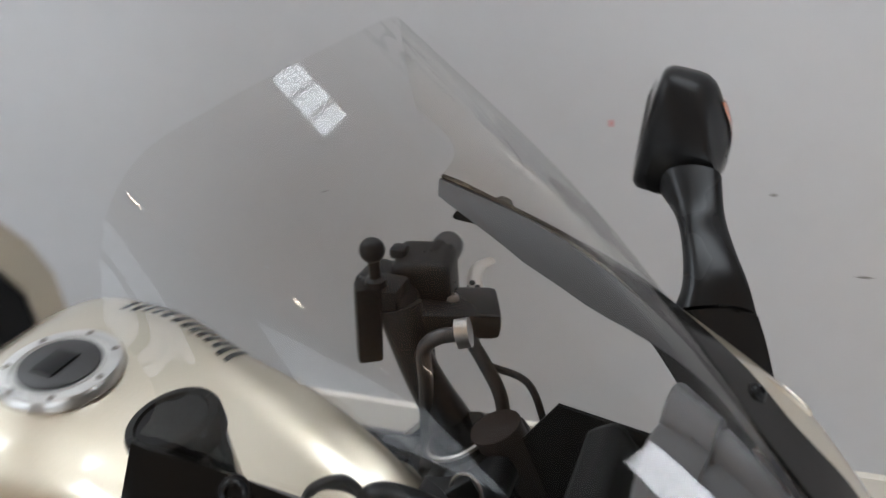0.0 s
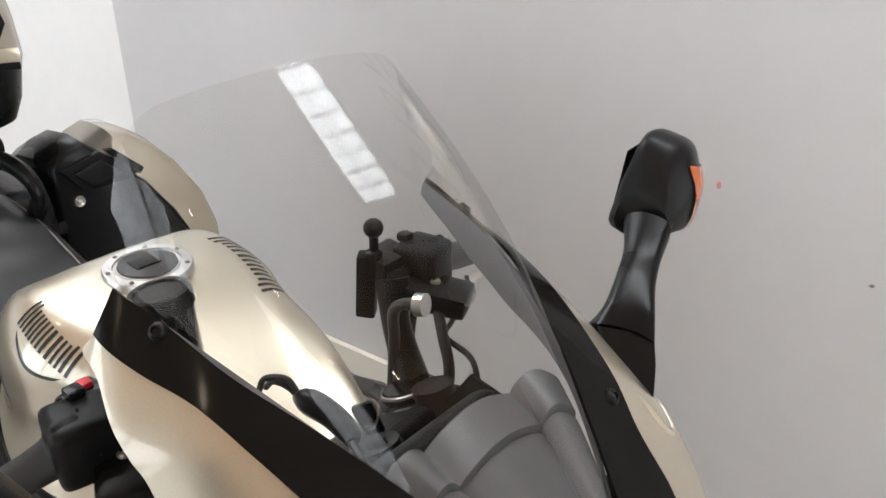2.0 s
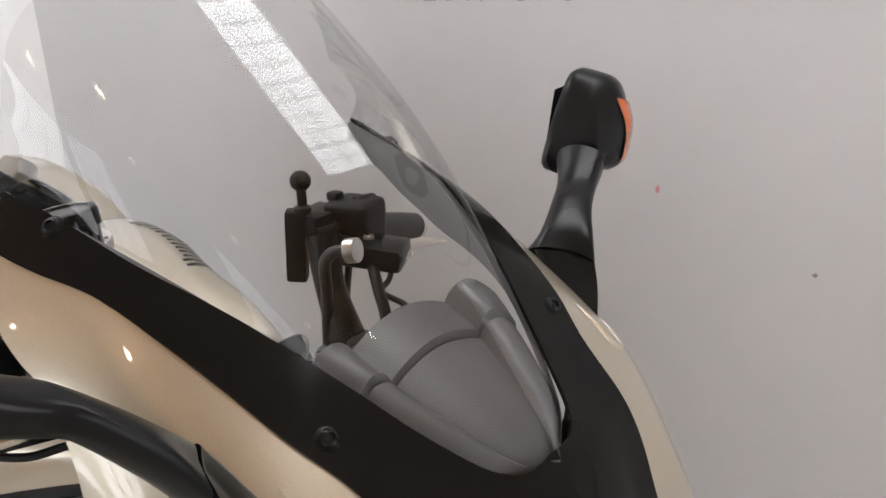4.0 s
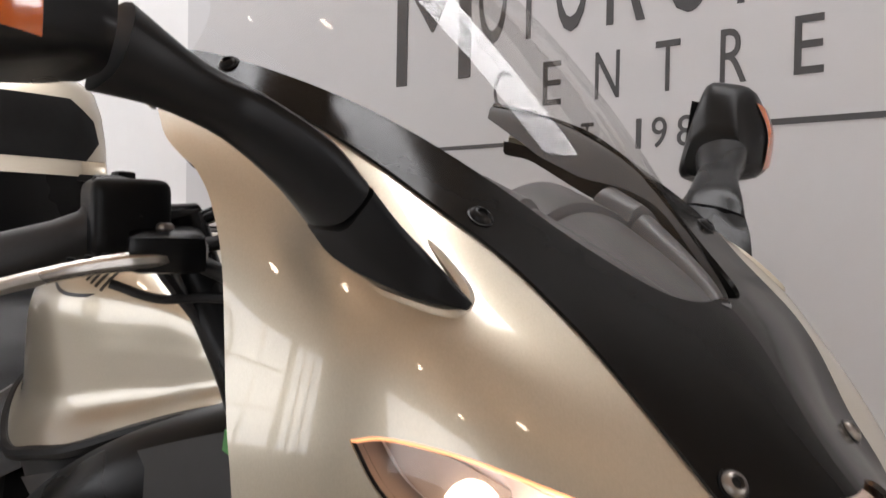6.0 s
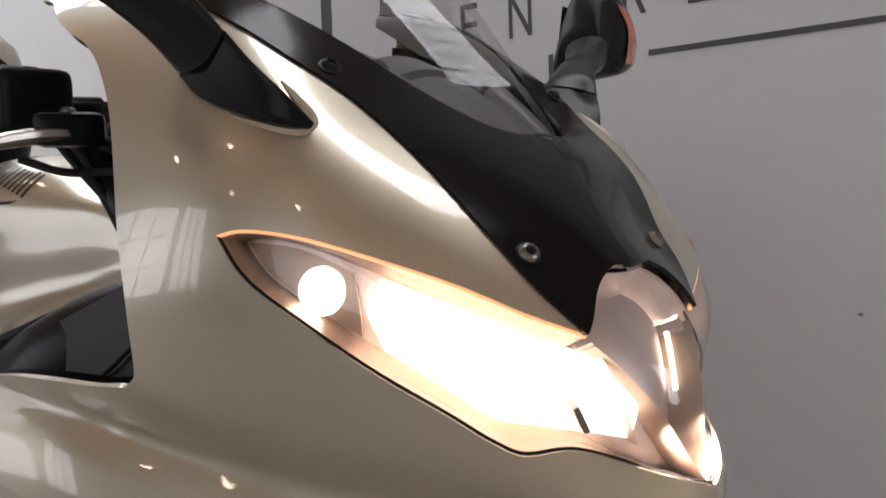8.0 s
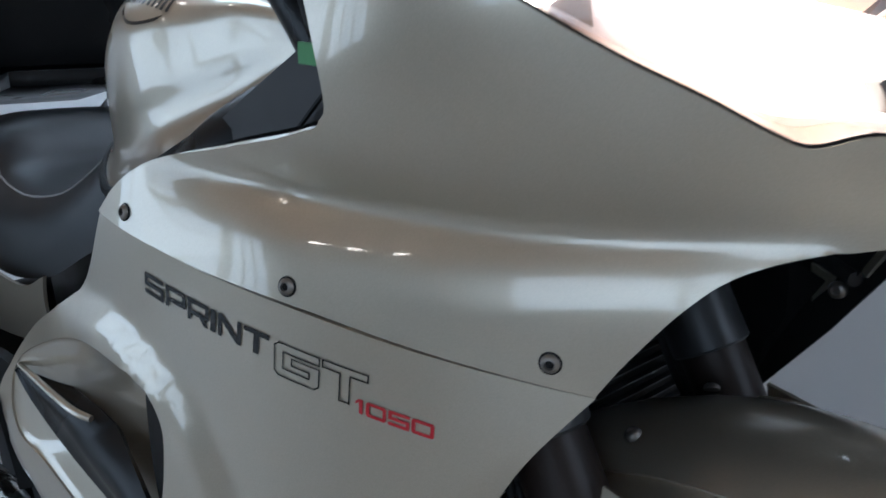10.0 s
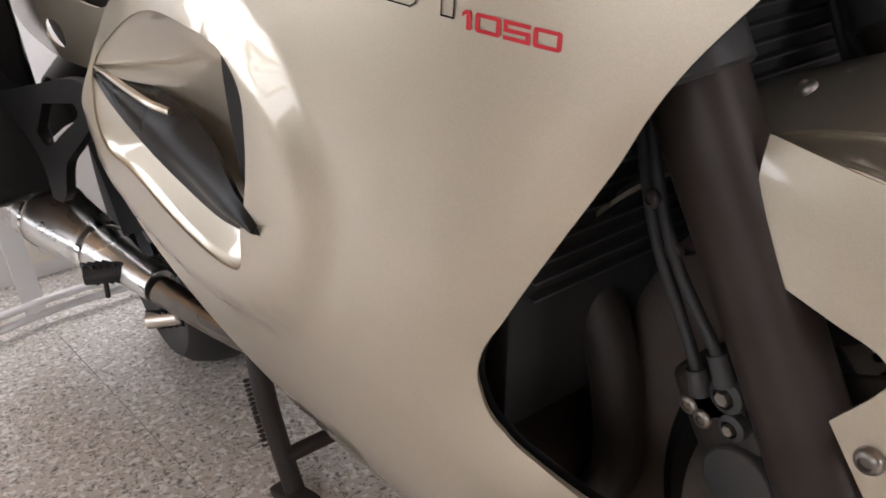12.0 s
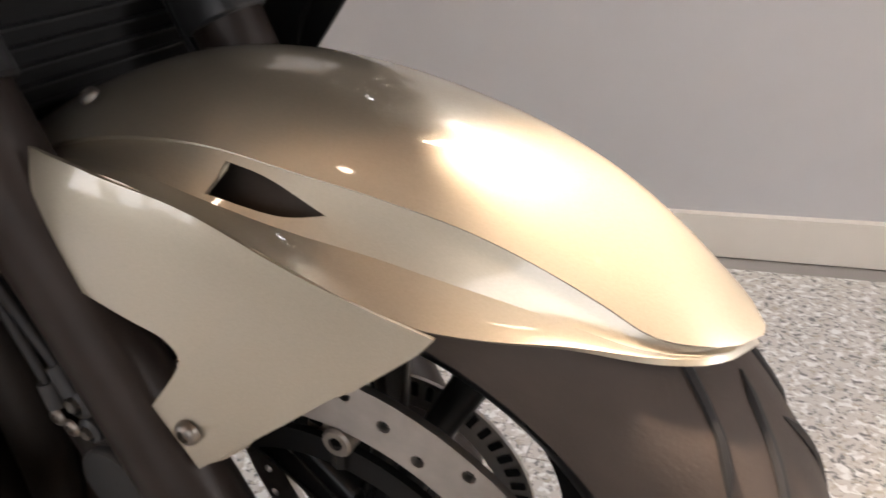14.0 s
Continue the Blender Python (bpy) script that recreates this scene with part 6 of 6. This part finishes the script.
write("M", -1.418, -1.172, 1.472, 1.80)
for ch, x0, x1 in (("O", -1.150, -1.065), ("T", -1.045, -.965), ("O", -.935, -.850), ("R", -.805, -.715), ("C", -.675, -.590), ("Y", -.56, -.475), ("C", -.445, -.365), ("L", -.335, -.265)):
    write(ch, x0, x1, 1.543, 1.80)
write("E", -.215, -.10, 1.505, 1.80)
for ch, x0, x1 in (("C", -1.100, -1.048), ("E", -.962, -.914), ("N", -.829, -.771), ("T", -.690, -.637), ("R", -.555, -.503), ("E", -.417, -.365)):
    write(ch, x0, x1, 1.384 + (x0 + .83) * .018, 1.487 + (x0 + .83) * .034)
bar(-1.426, -.985, 1.293, 1.303)
bar(-.50, .75, 1.300, 1.312)
for ch, x0, x1 in (("E", -.958, -.928), ("S", -.910, -.878), ("T", -.862, -.830), (".", -.818, -.812), ("1", -.730, -.718), ("9", -.695, -.662), ("8", -.640, -.603)):
    write(ch, x0, x1, 1.270, 1.270 + (.006 if ch == "." else .064))

# scuffs on the wall
scuff = material("red_wall_scuff", (0.60, 0.26, 0.26), 0.6)
sc_ob = thing("wall_scuff", wall_point(-.42, .90, .003), "small red scuff mark on the grey wall", "scuff mark")
ob = part("mark", extruded(spline([(0, .002), (.005, .004), (.006, .012), (.002, .018), (-.003, .013), (-.002, .006)], 4, True).tolist(), wall_frame(-.42, .90, .0002), .0006), scuff, sc_ob)
ob.matrix_parent_inverse = sc_ob.matrix_world.inverted()

dirt = material("dark_wall_mark", (0.2, 0.19, 0.18), 0.7)
for x, z, w, h in ((.05, .62, .035, .004), (-.12, .78, .012, .006), (.28, 1.02, .02, .003), (-.05, 1.18, .006, .006), (-1.05, .72, .010, .004), (.42, .50, .03, .005)):
    mk = thing("wall_scuff", wall_point(x, z, .003), "small dark scuff mark on the grey wall", "scuff mark")
    ob = part("mark", extruded([(0, 0), (w * .6, -h * .5), (w, h * .4), (w * .5, h)], wall_frame(x, z, .0002), .0006), dirt, mk)
    ob.matrix_parent_inverse = mk.matrix_world.inverted()

# white pipework and a socket at the far end of the room
pipe = thing("heating_pipe", (-2.0, -.25, .12), "white painted heating pipe along the floor", "pipe")
for z in (.075, .105):
    ob = part("pipe", tube([(-1.80, -.66, z), (-1.86, -.42, z), (-1.88, -.30, z), (-1.84, .1, z), (-1.84, .5, z)], .010, 14), WALL_WHITE, pipe)
    ob.matrix_parent_inverse = pipe.matrix_world.inverted()
post = thing("white_post", (-2.0, -.33, FLOOR), "white painted post beside the pipe", "post")
ob = part("post", box((.03, .05, .42), pose(-1.98, -.355, FLOOR + .21), .004), WALL_WHITE, post)
ob.matrix_parent_inverse = post.matrix_world.inverted()
panel = thing("low_partition", (-2.24, -.1, FLOOR), "white painted low partition panel behind the motorcycle", "panel")
ob = part("board", box((.03, 1.9, .46), pose(-2.26, -.25, FLOOR + .23), .004), WALL_WHITE, panel)
ob.matrix_parent_inverse = panel.matrix_world.inverted()
socket = thing("wall_socket", (-2.23, -.27, .12), "small white square socket on the panel", "socket")
ob = part("plate", box((.02, .12, .09), pose(-2.235, -.265, .135), .005), SKIRTING, socket)
ob.matrix_parent_inverse = socket.matrix_world.inverted()
ob = part("knob", lathe([(.0001, .006), (.018, .006), (.022, 0)], aim((-2.225, -.27, .135), (-1, -.27, .135)), 20), WALL_WHITE, socket)
ob.matrix_parent_inverse = socket.matrix_world.inverted()

# ---- floor tiles, square, in line with the wall ----
TS = 0.61
d = Vector((1, WK, 0)).normalized()
e = Vector((-d.y, d.x, 0))
tile_me = finish(box((TS - .0012, TS - .0012, .0035), None, .0003, 1), "tile", FLOORMAT)
floor_ob = bpy.data.objects["floor"]
o = Vector((-1.27, -.288, FLOOR - .00175))
for i in range(-9, 11):
    for j in range(-7, 3):
        c = o + d * ((i + .5) * TS) + e * ((j + .5) * TS)
        if c.y > WY + WK * c.x + .2 or c.x < X0 - .2 or c.x > X1 + .2:
            continue
        t = new("tile", tile_me)
        t.parent = floor_ob
        t.matrix_world = Matrix.Translation(c) @ Matrix.Rotation(math.atan(WK), 4, "Z")
